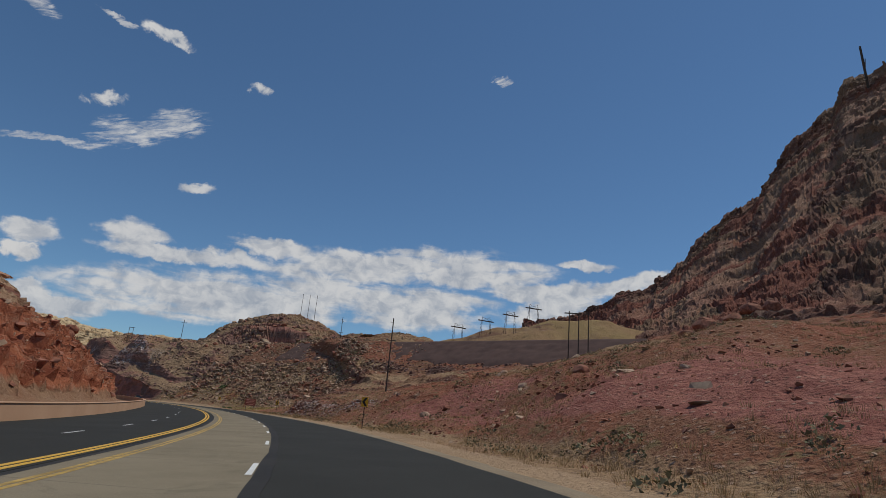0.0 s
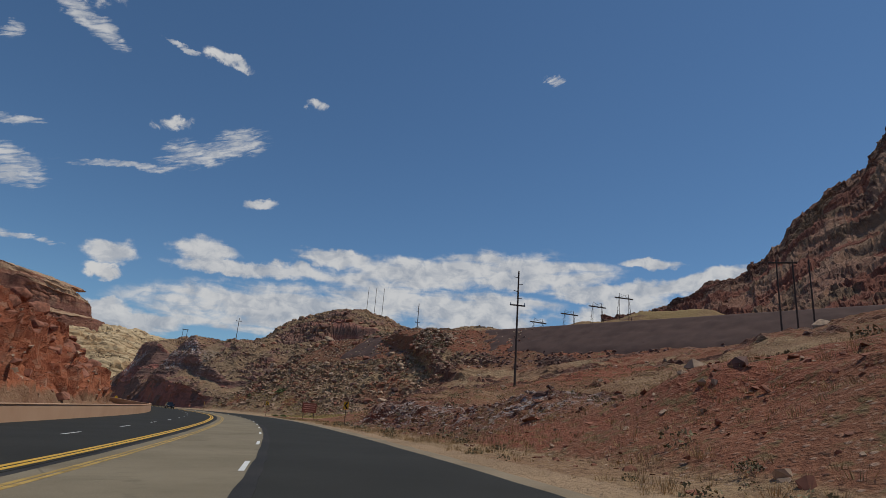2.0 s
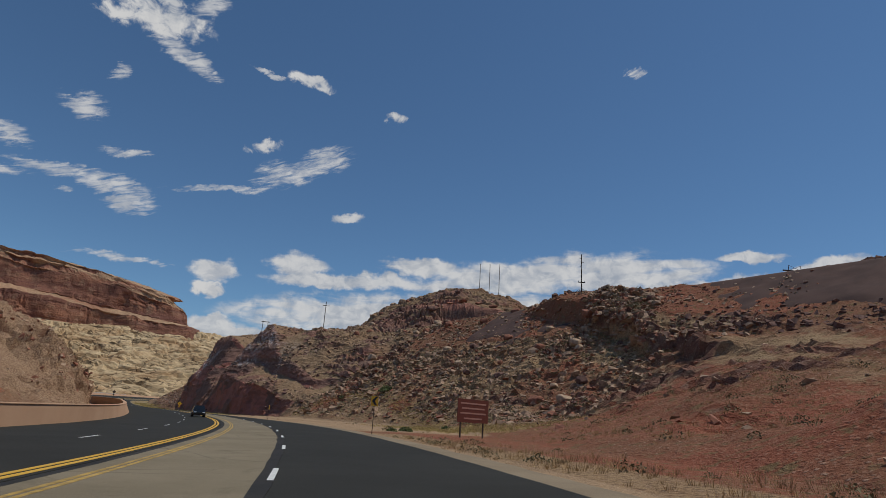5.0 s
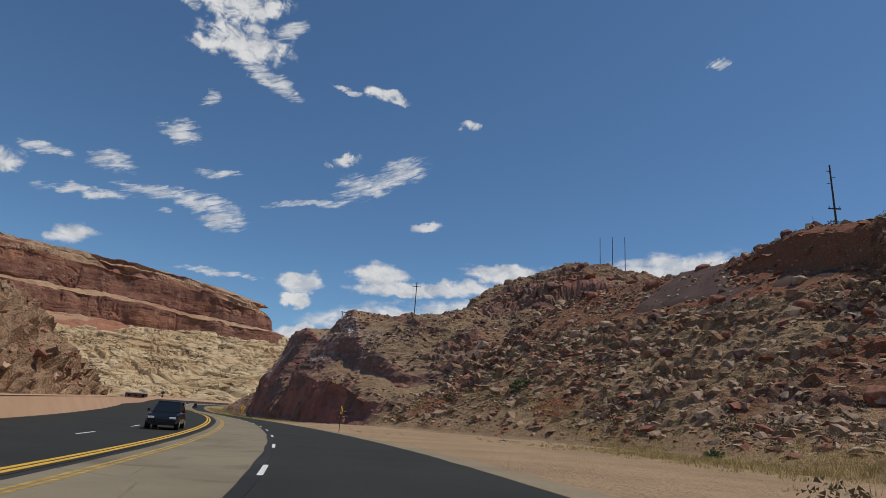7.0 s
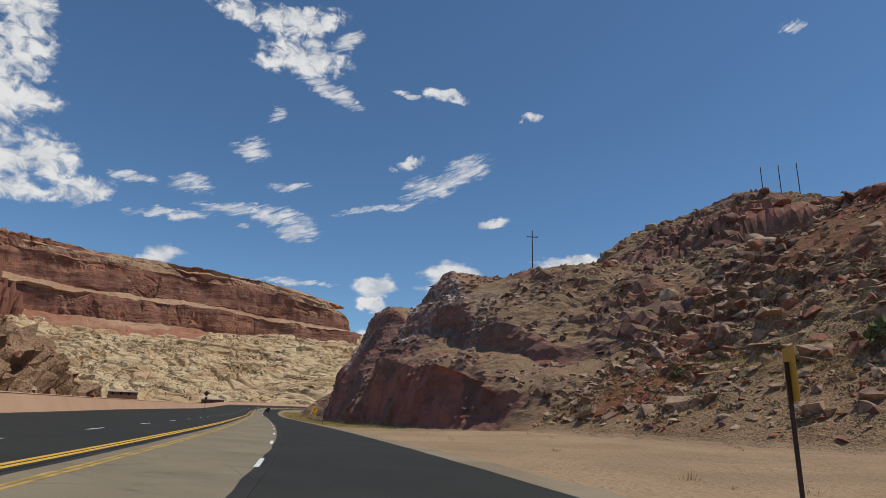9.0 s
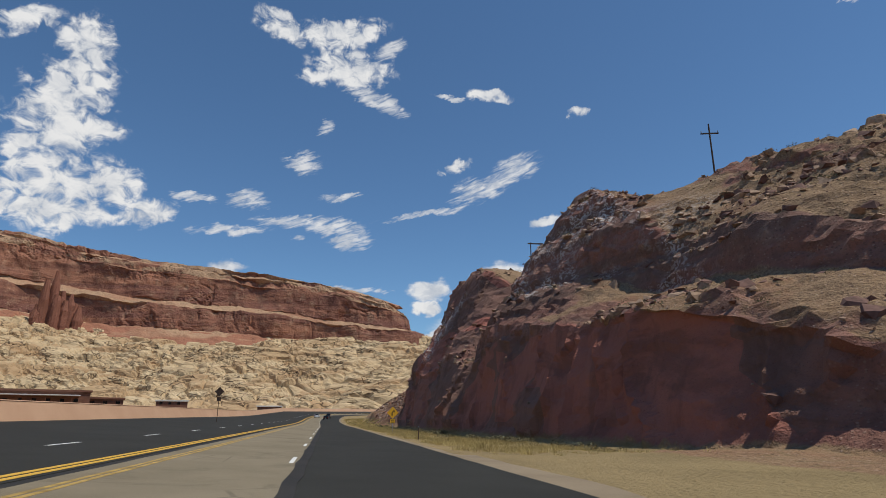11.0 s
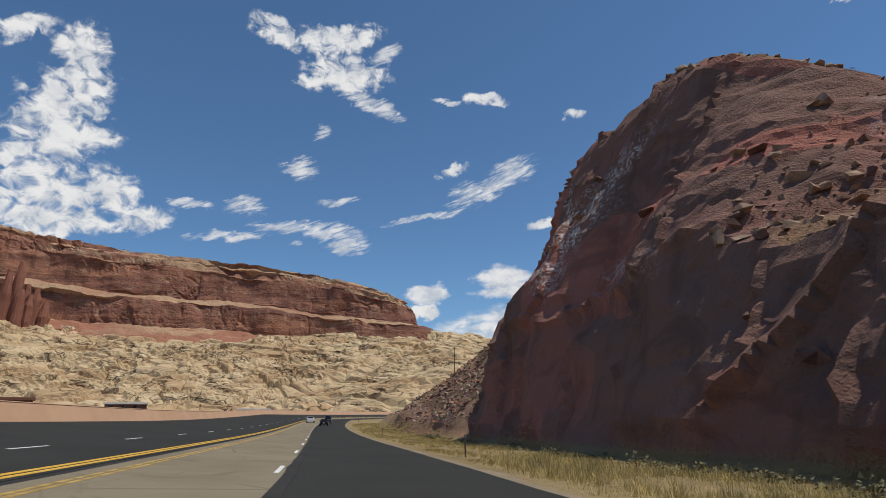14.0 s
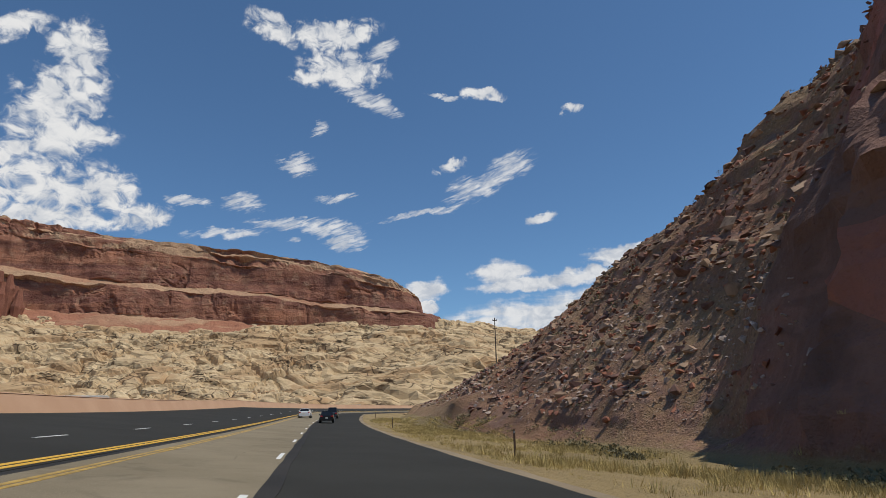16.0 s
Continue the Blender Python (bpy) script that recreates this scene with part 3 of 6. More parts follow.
# ---- the large structure: ground, road, land forms ----
def ground_sheet():
    r = np.concatenate([[0.0], np.geomspace(20, 4500, 70)])
    a = np.linspace(0, 2 * np.pi, 145)
    x = -150 + r[:, None] * np.cos(a)[None, :]
    y = 250 + r[:, None] * np.sin(a)[None, :]
    z = -1.9 + 0.35 * fbm(x * 0.02, y * 0.02, x * 0, 3, 91)
    far = np.clip((r - 900) / 3000, 0, 1)[:, None]
    z = z + 40 * far * fbm(x * 0.002, y * 0.002, x * 0, 4, 93)
    p = np.stack([x, y, np.minimum(z, -1.5 + 60 * far)], -1)
    ob = array_mesh("ground", p.reshape(-1, 3), grid_faces(len(r), len(a)), DESERT, rock=np.zeros(p.shape[:2]))
    tagged(ob, "dry tan desert floor reaching to the horizon", "ground", kind="structure")


ground_sheet()


def make_road():
    road = tagged(road_strip("road", -80, 900, (-2.2, 0.0, 3.0, edge_u), 0.0, NEW_ASPHALT, edge=0.05), "fresh black asphalt lane of a divided highway", "road", kind="structure")
    s = np.arange(-80, 900.01, 2.0)
    cols = []
    for u in (wall_u(s) + 0.2, np.full_like(s, -14.0), np.full_like(s, -10.0), np.full_like(s, -5.95)):
        x, y = on_road(s, u)
        cols.append(np.stack([x, y, road_z(s, u) + 0.004], -1))
    cols.append(cols[-1] - np.array((0, 0, 0.25)))
    p = np.stack(cols, 1)
    far = array_mesh("road_far_side", p.reshape(-1, 3), grid_faces(len(s), 5, True), NEW_ASPHALT, smooth=False)
    tagged(far, "black asphalt lanes for the oncoming traffic", "road", kind="structure")
    strip = road_strip("median_strip", -80, 900, (-5.97, -5.55), -0.01, STRIP)
    tagged(strip, "dark sunken joint strip along the middle of the highway", "road", kind="structure")
    lane = road_strip("road_worn_lane", -80, 900, (-5.6, -4.0, -2.4, joint_u), 0.012, OLD_PAVING, edge=0.03)
    tagged(lane, "worn beige concrete inner lane of the highway", "road", kind="structure")
    road_strip("joint", -80, 900, (lambda q: joint_u(q) - 0.10, lambda q: joint_u(q) + 0.24), 0.016, STRIP, edge=0.05).parent = road
    road_strip("shoulder_edge", 352, 900, (lambda q: edge_u(q) - 0.05, lambda q: edge_u(q) + 0.3, lambda q: edge_u(q) + 0.6), -0.03, GRAVEL, edge=0.14).parent = road
    shoulder = road_strip("gravel_shoulder", -80, 352, (lambda q: edge_u(q) - 0.05, lambda q: edge_u(q) + 0.6, lambda q: edge_u(q) + 1.4), -0.03, GRAVEL, edge=0.22)
    tagged(shoulder, "pale gravel shoulder along the asphalt edge", "shoulder", kind="structure")
    for u in (YELLOW_U - 0.10, YELLOW_U + 0.10):
        road_strip("yellow_line", -80, 900, (u - 0.06, u + 0.06), 0.018, YELLOW_WORN, edge=0.02).parent = lane
    for u in (DOUBLE_U - 0.14, DOUBLE_U + 0.14):
        road_strip("yellow_line", -80, 900, (u - 0.085, u + 0.085), 0.012, YELLOW_PAINT).parent = far
    for s0 in np.arange(-70.8, 760, 12.2):
        if s0 < 640:
            road_strip("lane_dash", s0, s0 + 3.05, (DASH_U - 0.07, DASH_U + 0.07), 0.020, WHITE_PAINT, step=1.0166).parent = lane
        road_strip("lane_dash", s0 + 4.0, s0 + 7.05, (FAR_DASH_U - 0.07, FAR_DASH_U + 0.07), 0.010, WHITE_PAINT, step=1.0166).parent = far


make_road()


def barrier_wall():
    s = np.arange(-80, 900.01, 2.0)
    high = np.interp(s, (-80, 100, 260, 900), (1.05, 1.15, 1.45, 1.6))
    lean = np.interp(s, (-80, 210, 270, 900), (0.05, 0.1, 1.0, 1.1))

    def ring(offsets):
        rows = []
        for u, z in offsets:
            x, y = on_road(s, wall_u(s) + u - (lean * min(z, 1.0) if z > 0 else 0))
            rows.append(np.stack([x, y, road_z(s, wall_u(s)) + (z if z <= 0 else high + z - 1)], -1))
        return np.stack(rows, 1)

    p = ring(((0.32, -0.4), (0.30, 0.94), (-0.05, 0.94), (-0.05, -1.5)))
    wall = array_mesh("barrier_wall", p.reshape(-1, 3), grid_faces(len(s), 4), STUCCO, smooth=False)
    tagged(wall, "long terracotta concrete barrier wall beside the road", "wall", kind="structure")
    p = ring(((0.36, 0.94), (0.36, 0.985), (0.33, 1.0), (-0.08, 1.0), (-0.11, 0.985), (-0.11, 0.94)))
    array_mesh("coping", p.reshape(-1, 3), grid_faces(len(s), 6), STUCCO, smooth=False).parent = wall


barrier_wall()


def blocky(p, normal, share, big, small, seed, squash=1.7):
    """Moves points of a rock face in and out in blocks and cracks."""
    x, y, z = p[..., 0], p[..., 1], p[..., 2]
    wx = x + 0.35 * big * value_noise(x / big, y / big, z / big, seed + 60)
    wz = z + 0.25 * big * value_noise(x / big / 2, y / big / 2, z / big, seed + 61)
    near, second, who = cells(wx / big, y / big, wz / big * squash, seed)
    block = (who - 0.5) * 1.5 - 0.9 * np.exp(-((second - near) / 0.10) ** 2)
    near, second, who2 = cells(wx / small, y / small, wz / small * squash, seed + 5)
    chip = (who2 - 0.5) * 1.5 - 0.8 * np.exp(-((second - near) / 0.13) ** 2)
    near, second, who3 = cells(wx / small * 2.1, y / small * 2.1, wz / small * squash * 2.1, seed + 9)
    grain = (who3 - 0.5) * 1.4
    return p + normal * (share * (big * 0.26 * (block - 0.25) + small * 0.34 * chip + small * 0.16 * grain))[..., None]


def profile_land(s, stations, us, zs, cols, power=1.0, reach=8.0):
    """Points along profiles across the road: us and zs hold one list a station."""
    us, zs = np.asarray(us, float), np.asarray(zs, float)
    width = max(3, int(reach / (s[1] - s[0])) | 1)

    def along(values):
        raw = np.interp(s, stations, values)
        return np.convolve(np.pad(raw, width // 2, "edge"), np.ones(width) / width, "valid")

    u = np.stack([along(us[:, k]) for k in range(us.shape[1])], 1)
    z = np.stack([along(zs[:, k]) for k in range(zs.shape[1])], 1)
    t = np.linspace(0, 1, cols) ** power
    out_u, out_z = np.empty((len(s), cols)), np.empty((len(s), cols))
    for i in range(len(s)):
        length = np.concatenate([[0], np.cumsum(np.hypot(np.diff(u[i]), np.diff(z[i])))])
        out_u[i] = np.interp(t * length[-1], length, u[i])
        out_z[i] = np.interp(t * length[-1], length, z[i])
    return out_u, out_z


def land_points(s, u, z, side=1):
    """Places in the world, joined to the banked road near its edge."""
    ss = np.repeat(s[:, None], u.shape[1], 1)
    x, y = on_road(ss, u)
    near = np.clip(1 - (np.abs(u) - 6.0) / 16.0, 0, 1)
    return np.stack([x, y, z + road_z(ss, u) * near], -1), ss


EMB_N, EMB_C, EMB_TOP = (0.606, 0.796), 211.0, 36.0


def embankment_z(x, y):
    e = x * EMB_N[0] + y * EMB_N[1] - EMB_C
    up = np.clip((e + 30) / 30, -3, 1) * 21 + (EMB_TOP - 21)
    return np.where(e > 9, EMB_TOP - 0.5 * (e - 9), up), e


def hilltop(x, y):
    """A rounded hill with a sheer rock front below its crest."""
    dome = 68 - 0.0082 * ((x + 117) ** 2 + (y - 440) ** 2)
    brow = 398 + 2.5 * value_noise(x / 9, x * 0, x * 0, 19) + 0.10 * (x + 101)
    foot = 34 + 0.30 * (x + 120) - 0.72 * np.clip(brow - y, 0, None)
    side = np.clip((20 - np.abs(x + 101)) / 4, 0, 1)
    cut = np.clip((brow - y) / 3.5, 0, 1) * side
    cap = 0.3 * side * np.clip((y - brow) / 1.0, 0, 1) * np.exp(-np.clip(y - brow - 4, 0, None) / 9)
    return dome + cap + (np.minimum(dome, foot) - dome) * cut


def terrace(z, x, y, step, mask, seed):
    """Cuts a slope into flat treads and steep rock risers."""
    f = (z + 0.9 * step * fbm(x / 24, y / 24, x * 0, 3, seed)) / step
    r = f - np.floor(f)
    cut = np.where(r < 0.86, r * 0.34 / 0.86, 0.34 + (r - 0.86) * 0.66 / 0.14)
    return z + step * (cut - r) * mask


BANK_S = (-80, 20, 70, 112, 140, 156, 205, 232, 262, 292, 318, 335)
BANK_U = (
    (4.6, 10, 18, 30, 60, 100, 190), (4.6, 10, 18, 28, 60, 100, 190), (4.6, 10, 17.5, 27, 60, 100, 190), (4.6, 11.5, 15.5, 29, 60, 100, 190),
    (4.8, 13, 15.8, 33, 60, 100, 190), (4.8, 14, 17.5, 24, 45, 90, 190), (4.9, 20, 34, 46, 60, 90, 190), (5.0, 27, 44, 57, 66, 90, 190),
    (5.1, 38, 45, 60, 78, 84, 190), (5.2, 42.5, 47, 63, 82, 100, 190), (5.2, 43, 48, 62, 80, 110, 190), (5.2, 30, 44, 60, 80, 110, 190),
)
BANK_Z = (
    (-.1, 0.2, 4, 7, 14, 23, 34), (-.1, 0.2, 4.4, 7.5, 15, 24, 34), (-.1, 0.2, 4.2, 7.6, 15, 27, 42), (-.1, 0.2, 1.7, 4.6, 13, 28, 42),
    (-.1, 0.2, 3.6, 7.0, 13, 23, 34), (-.1, 0.2, 3.0, 4.6, 9, 20, 34), (-.1, 0.2, 2.5, 8.5, 12, 20, 34), (-.1, 0.2, 3.5, 9, 17, 22, 34),
    (-.1, 0.2, 4.0, 12, 24.5, 32, 38), (-.1, 0.2, 4.2, 14, 26, 33, 42), (-.1, 0.2, 4.5, 13, 25, 39, 57), (-.1, 0.2, 3.5, 14, 27, 44, 60),
)


def right_bank():
    s = np.arange(-80, 336.0, 0.64)
    u, z = profile_land(s, BANK_S, BANK_U, BANK_Z, 270, 1.28)
    p, ss = land_points(s, u, z)
    x, y = p[..., 0], p[..., 1]
    z = p[..., 2]
    rise = np.clip((u - 9) / 12, 0, 1)
    hill = np.clip((z - 0.6) / 3, 0, 1)
    z = z + hill * (1.5 * fbm(x / 26, y / 26, x * 0, 4, 3) + 0.35 * fbm(x / 5, y / 5, x * 0, 4, 9)) + 0.05 * fbm(x / 2, y / 2, x * 0, 3, 8) * rise
    fill, e = embankment_z(x, y)
    fill = fill + 0.25 * fbm(x / 3, y / 3, x * 0, 3, 13)
    gravel = np.clip((fill - z) / 1.5 + 0.5, 0, 1) * np.clip((e + 20) / 4, 0, 1) * (ss < 330)
    z = np.where(e > -60, np.maximum(z, fill), z)
    sunk = np.clip((e + 19) / 5, 0, 1) * np.clip((262 - ss) / 20, 0, 1)
    z = z * (1 - sunk) + np.minimum(z, fill - 0.4) * sunk
    z = np.where(u > 60, np.maximum(z, hilltop(x, y)), z)
    edge_u = np.interp(ss, (212, 235, 282, 295), (62, 69, 80, 84)) + 2.2 * value_noise(ss / 7, ss * 0, ss * 0, 18)
    cliff = np.interp(ss, (212, 225, 240, 276, 296), (0, 2.8, 3.6, 5.0, 0)) * np.clip((u - edge_u) / 0.9, 0, 1) * np.exp(-np.clip(u - edge_u - 3, 0, None) / 12)
    steps = np.clip(0.35 + 1.5 * fbm(x / 30, y / 30, x * 0, 3, 23), 0, 1) * np.clip((z - 2.5) / 3, 0, 1) * np.clip((ss - 215) / 25, 0, 1) * (1 - gravel) * (u < 150)
    z = terrace(z, x, y, 3.2, steps * 0.9, 24)
    z = terrace(z, x, y, 1.3, np.clip(steps * 1.2, 0, 0.8), 27)
    # rock ledges: an outcrop beside the road, one dark ledge higher up and one at the crest
    ledge = np.clip((ss - 90) / 8, 0, 1) * np.clip((152 - ss) / 8, 0, 1) * np.exp(-((u - np.interp(ss, (92, 124, 150), (17.0, 15.0, 14.5))) / 3.4) ** 2)
    ridge = np.exp(-((ss - 222) / 20) ** 2) * np.exp(-((u - (52 + (ss - 222) * 0.12)) / 5) ** 2)
    crest = np.clip((ss - 235) / 8, 0, 1) * np.clip((288 - ss) / 8, 0, 1) * np.exp(-((u - 82) / 6) ** 2)
    shelf = np.exp(-((ss - 105) / 35) ** 2) * np.exp(-((u - 118) / 12) ** 2)
    low = np.exp(-((ss - 60) / 60) ** 2) * np.exp(-((u - 17) / 5) ** 2) * 0.3
    z = z + cliff + 0.8 * ridge + 0.8 * crest + 5.0 * shelf
    z = terrace(z, x, y, 4.0, np.clip(shelf * 2, 0, 1), 22)
    p = np.stack([x, y, z], -1)
    patch = np.clip(fbm(x / 11, y / 11, z / 6, 4, 17) * 1.3 + 0.05, 0, 1) * hill
    bowl = np.clip((ss - 235) / 30, 0, 1) * hill * 0.45
    share = np.clip(np.maximum.reduce([1.3 * ledge, 1.0 * ridge, 1.0 * crest, 1.3 * shelf, low, patch * 0.8, bowl, steps * 0.7, np.clip(cliff / 3, 0, 1) * (u < edge_u + 4)]), 0, 1) * hill
    share = share * (1 - 0.85 * gravel) * np.where((ss < 92) & (u < 80), 0.3, 1.0)
    normal = grid_normals(p)
    dip = fbm((z + 0.42 * ss) / 0.75, (z * 0.3 + u) / 9, ss / 14, 3, 43)
    p = p + normal * (ledge * 0.4 * np.round(dip * 3) / 3)[..., None]
    # washed clay with rills low on the bank, dry grass along the road and over the upper bank
    clay = np.clip((u - 11.5) / 2, 0, 1) * np.clip((34 - u) / 12, 0, 1) * np.clip((96 - ss) / 8, 0, 1) * np.clip(0.8 + 0.9 * fbm(x / 16, y / 16, x * 0, 3, 45), 0, 1)
    clay = np.maximum(clay, np.exp(-((ss - 150) / 42) ** 2) * np.exp(-((e + 26) / 9) ** 2) * (u > 45))
    p = p + normal * (clay * 0.10 * fbm(ss / 0.9, u / 3.5, z / 3, 3, 46))[..., None]
    straw = np.clip((11.8 - u) / 2, 0, 1) * 0.9 * (ss < 205)
    straw = np.maximum(straw, np.clip((u - 22) / 5, 0, 1) * np.clip((92 - u) / 20, 0, 1) * (ss < 225) * np.clip(0.30 + 0.8 * fbm(x / 20, y / 20, x * 0, 3, 47), 0, 0.9))
    straw = np.maximum(straw, np.clip((ss - 205) / 25, 0, 1) * np.clip(0.78 + 0.8 * fbm(x / 14, y / 14, z / 10, 3, 48), 0, 0.95))
    straw = straw * (1 - 0.8 * gravel) * np.clip(1.3 - share, 0, 1)
    p = blocky(p, normal, share * (1 - 0.9 * clay) * (1 - np.clip(1.4 * ledge, 0, 1)), 2.6, 1.1, 41, 2.0)
    p = blocky(p, normal, np.clip(1.4 * ledge, 0, 1) * 0.8, 0.75, 0.35, 42, 1.6)
    p = blocky(p, normal, hill * np.clip((ss - 235) / 20, 0, 1) * np.clip((u - 44) / 8, 0, 1) * (1 - gravel) * np.clip(0.3 + 0.7 * fbm(x / 18, y / 18, z / 14, 3, 50), 0.04, 0.32), 5.0, 2.2, 44, 1.7)
    p[:, 0] = np.stack([*on_road(s, u[:, 0]), road_z(s, u[:, 0]) - 0.16], -1)
    ob = array_mesh("hillside", p.reshape(-1, 3), grid_faces(*p.shape[:2], True), RED_BANK, smooth=False, rock=share, dirt=np.maximum(np.clip((0.75 - z) / 0.4, 0, 1) * np.clip((ss - 200) / 25, 0, 1), np.clip((8.0 - u) / 1.2, 0, 1)), crust=np.clip(1.8 * ledge, 0, 1) * np.clip(0.75 + fbm(x / 8, y / 8, z / 3, 3, 49), 0, 1), straw=straw, clay=clay)
    tagged(ob, "red earth roadside hill with rock ledges and dry grass", "hillside", kind="structure")
    # the gravel fill below the railway, as a sheet of its own
    k = np.linspace(-175, 190, 240)
    c = np.linspace(-21, 14, 52)
    px = 61 + 0.796 * k[:, None] + EMB_N[0] * c[None, :]
    py = 218.6 - 0.606 * k[:, None] + EMB_N[1] * c[None, :]
    pz, _ = embankment_z(px, py)
    pz = pz + 0.35 + 0.22 * fbm(px / 2.5, py / 2.5, px * 0, 3, 13) * (c[None, :] < -1)
    pz = np.where(c[None, :] < -14, pz - (-14 - c[None, :]) * 0.35 * (1 + fbm(px / 9, py / 9, px * 0, 2, 14)), pz)
    q = np.stack([px, py, pz], -1)
    fillmesh = array_mesh("railway_embankment", q.reshape(-1, 3), grid_faces(*q.shape[:2]), BALLAST)
    tagged(fillmesh, "even grey brown gravel embankment of a railway", "embankment", kind="structure")
    return p, normal, share, ss, u, gravel


HEAD_S = (335, 354, 368, 384, 400, 408, 415, 420, 429, 438, 449, 458, 474, 490, 506, 530, 560, 630, 760)
HEAD_U = (
    (5.2, 30, 44, 60, 80, 110, 190), (5.2, 28, 31, 40, 42, 62, 190), (5.3, 24, 26, 36, 37.5, 60, 190), (5.4, 22.5, 25.5, 36, 38, 52, 190),
    (5.5, 20.5, 25.5, 34, 40, 50, 190), (5.5, 20.5, 25.5, 33.5, 40, 50, 190), (5.5, 20.5, 25.5, 33, 39, 50, 190), (5.5, 20.5, 25.5, 31.5, 37, 52, 190), (5.5, 20.5, 25.5, 31.5, 43, 56, 190),
    (5.5, 20.5, 25.5, 37, 45, 57, 190), (5.5, 20.3, 25.5, 33, 38, 52, 190), (5.5, 20, 25, 31.5, 35, 47, 190), (5.5, 19.5, 24.5, 31.5, 35, 48, 190), (5.5, 19.5, 24.5, 31.5, 36, 48, 190),
    (5.5, 20, 29, 38.5, 47, 64, 190), (5.5, 17.5, 27, 37, 46, 66, 190), (5.5, 14, 23, 32, 42, 66, 190), (5.5, 13, 19, 30, 44, 70, 190), (5.5, 20, 28, 40, 60, 90, 190),
)
HEAD_Z = (
    (-.1, .2, 3.5, 14, 27, 44, 60), (-.1, -.2, 6, 9.5, 12.5, 24, 62), (-.1, -.7, 11, 14.5, 19.5, 30, 60), (-.1, -.9, 11, 15, 20.5, 32, 56),
    (-.1, -1.0, 13, 22, 32, 35, 56), (-.1, -1.0, 15, 28, 38.5, 38, 54), (-.1, -1.0, 15, 28, 38.5, 37, 52), (-.1, -1.0, 15, 26, 29, 30, 48), (-.1, -1.0, 11.5, 16, 20, 25, 42),
    (-.1, -1.0, 10.5, 15, 20, 24.5, 40), (-.1, -1.0, 14, 24.5, 31, 29, 40), (-.1, -1.0, 14, 26, 36.0, 34, 40), (-.1, -1.0, 14.5, 26, 35.5, 36, 42), (-.1, -1.0, 14, 25, 36, 40, 46),
    (-.1, -.8, 10.0, 21, 35, 45, 48), (-.1, -.4, 8.6, 17.5, 28.5, 37, 42), (-.1, .0, 7.5, 15, 21, 26, 32), (-.1, .2, 3.2, 7, 10, 13, 20), (-.1, .2, 2, 4, 8, 12, 20),
)


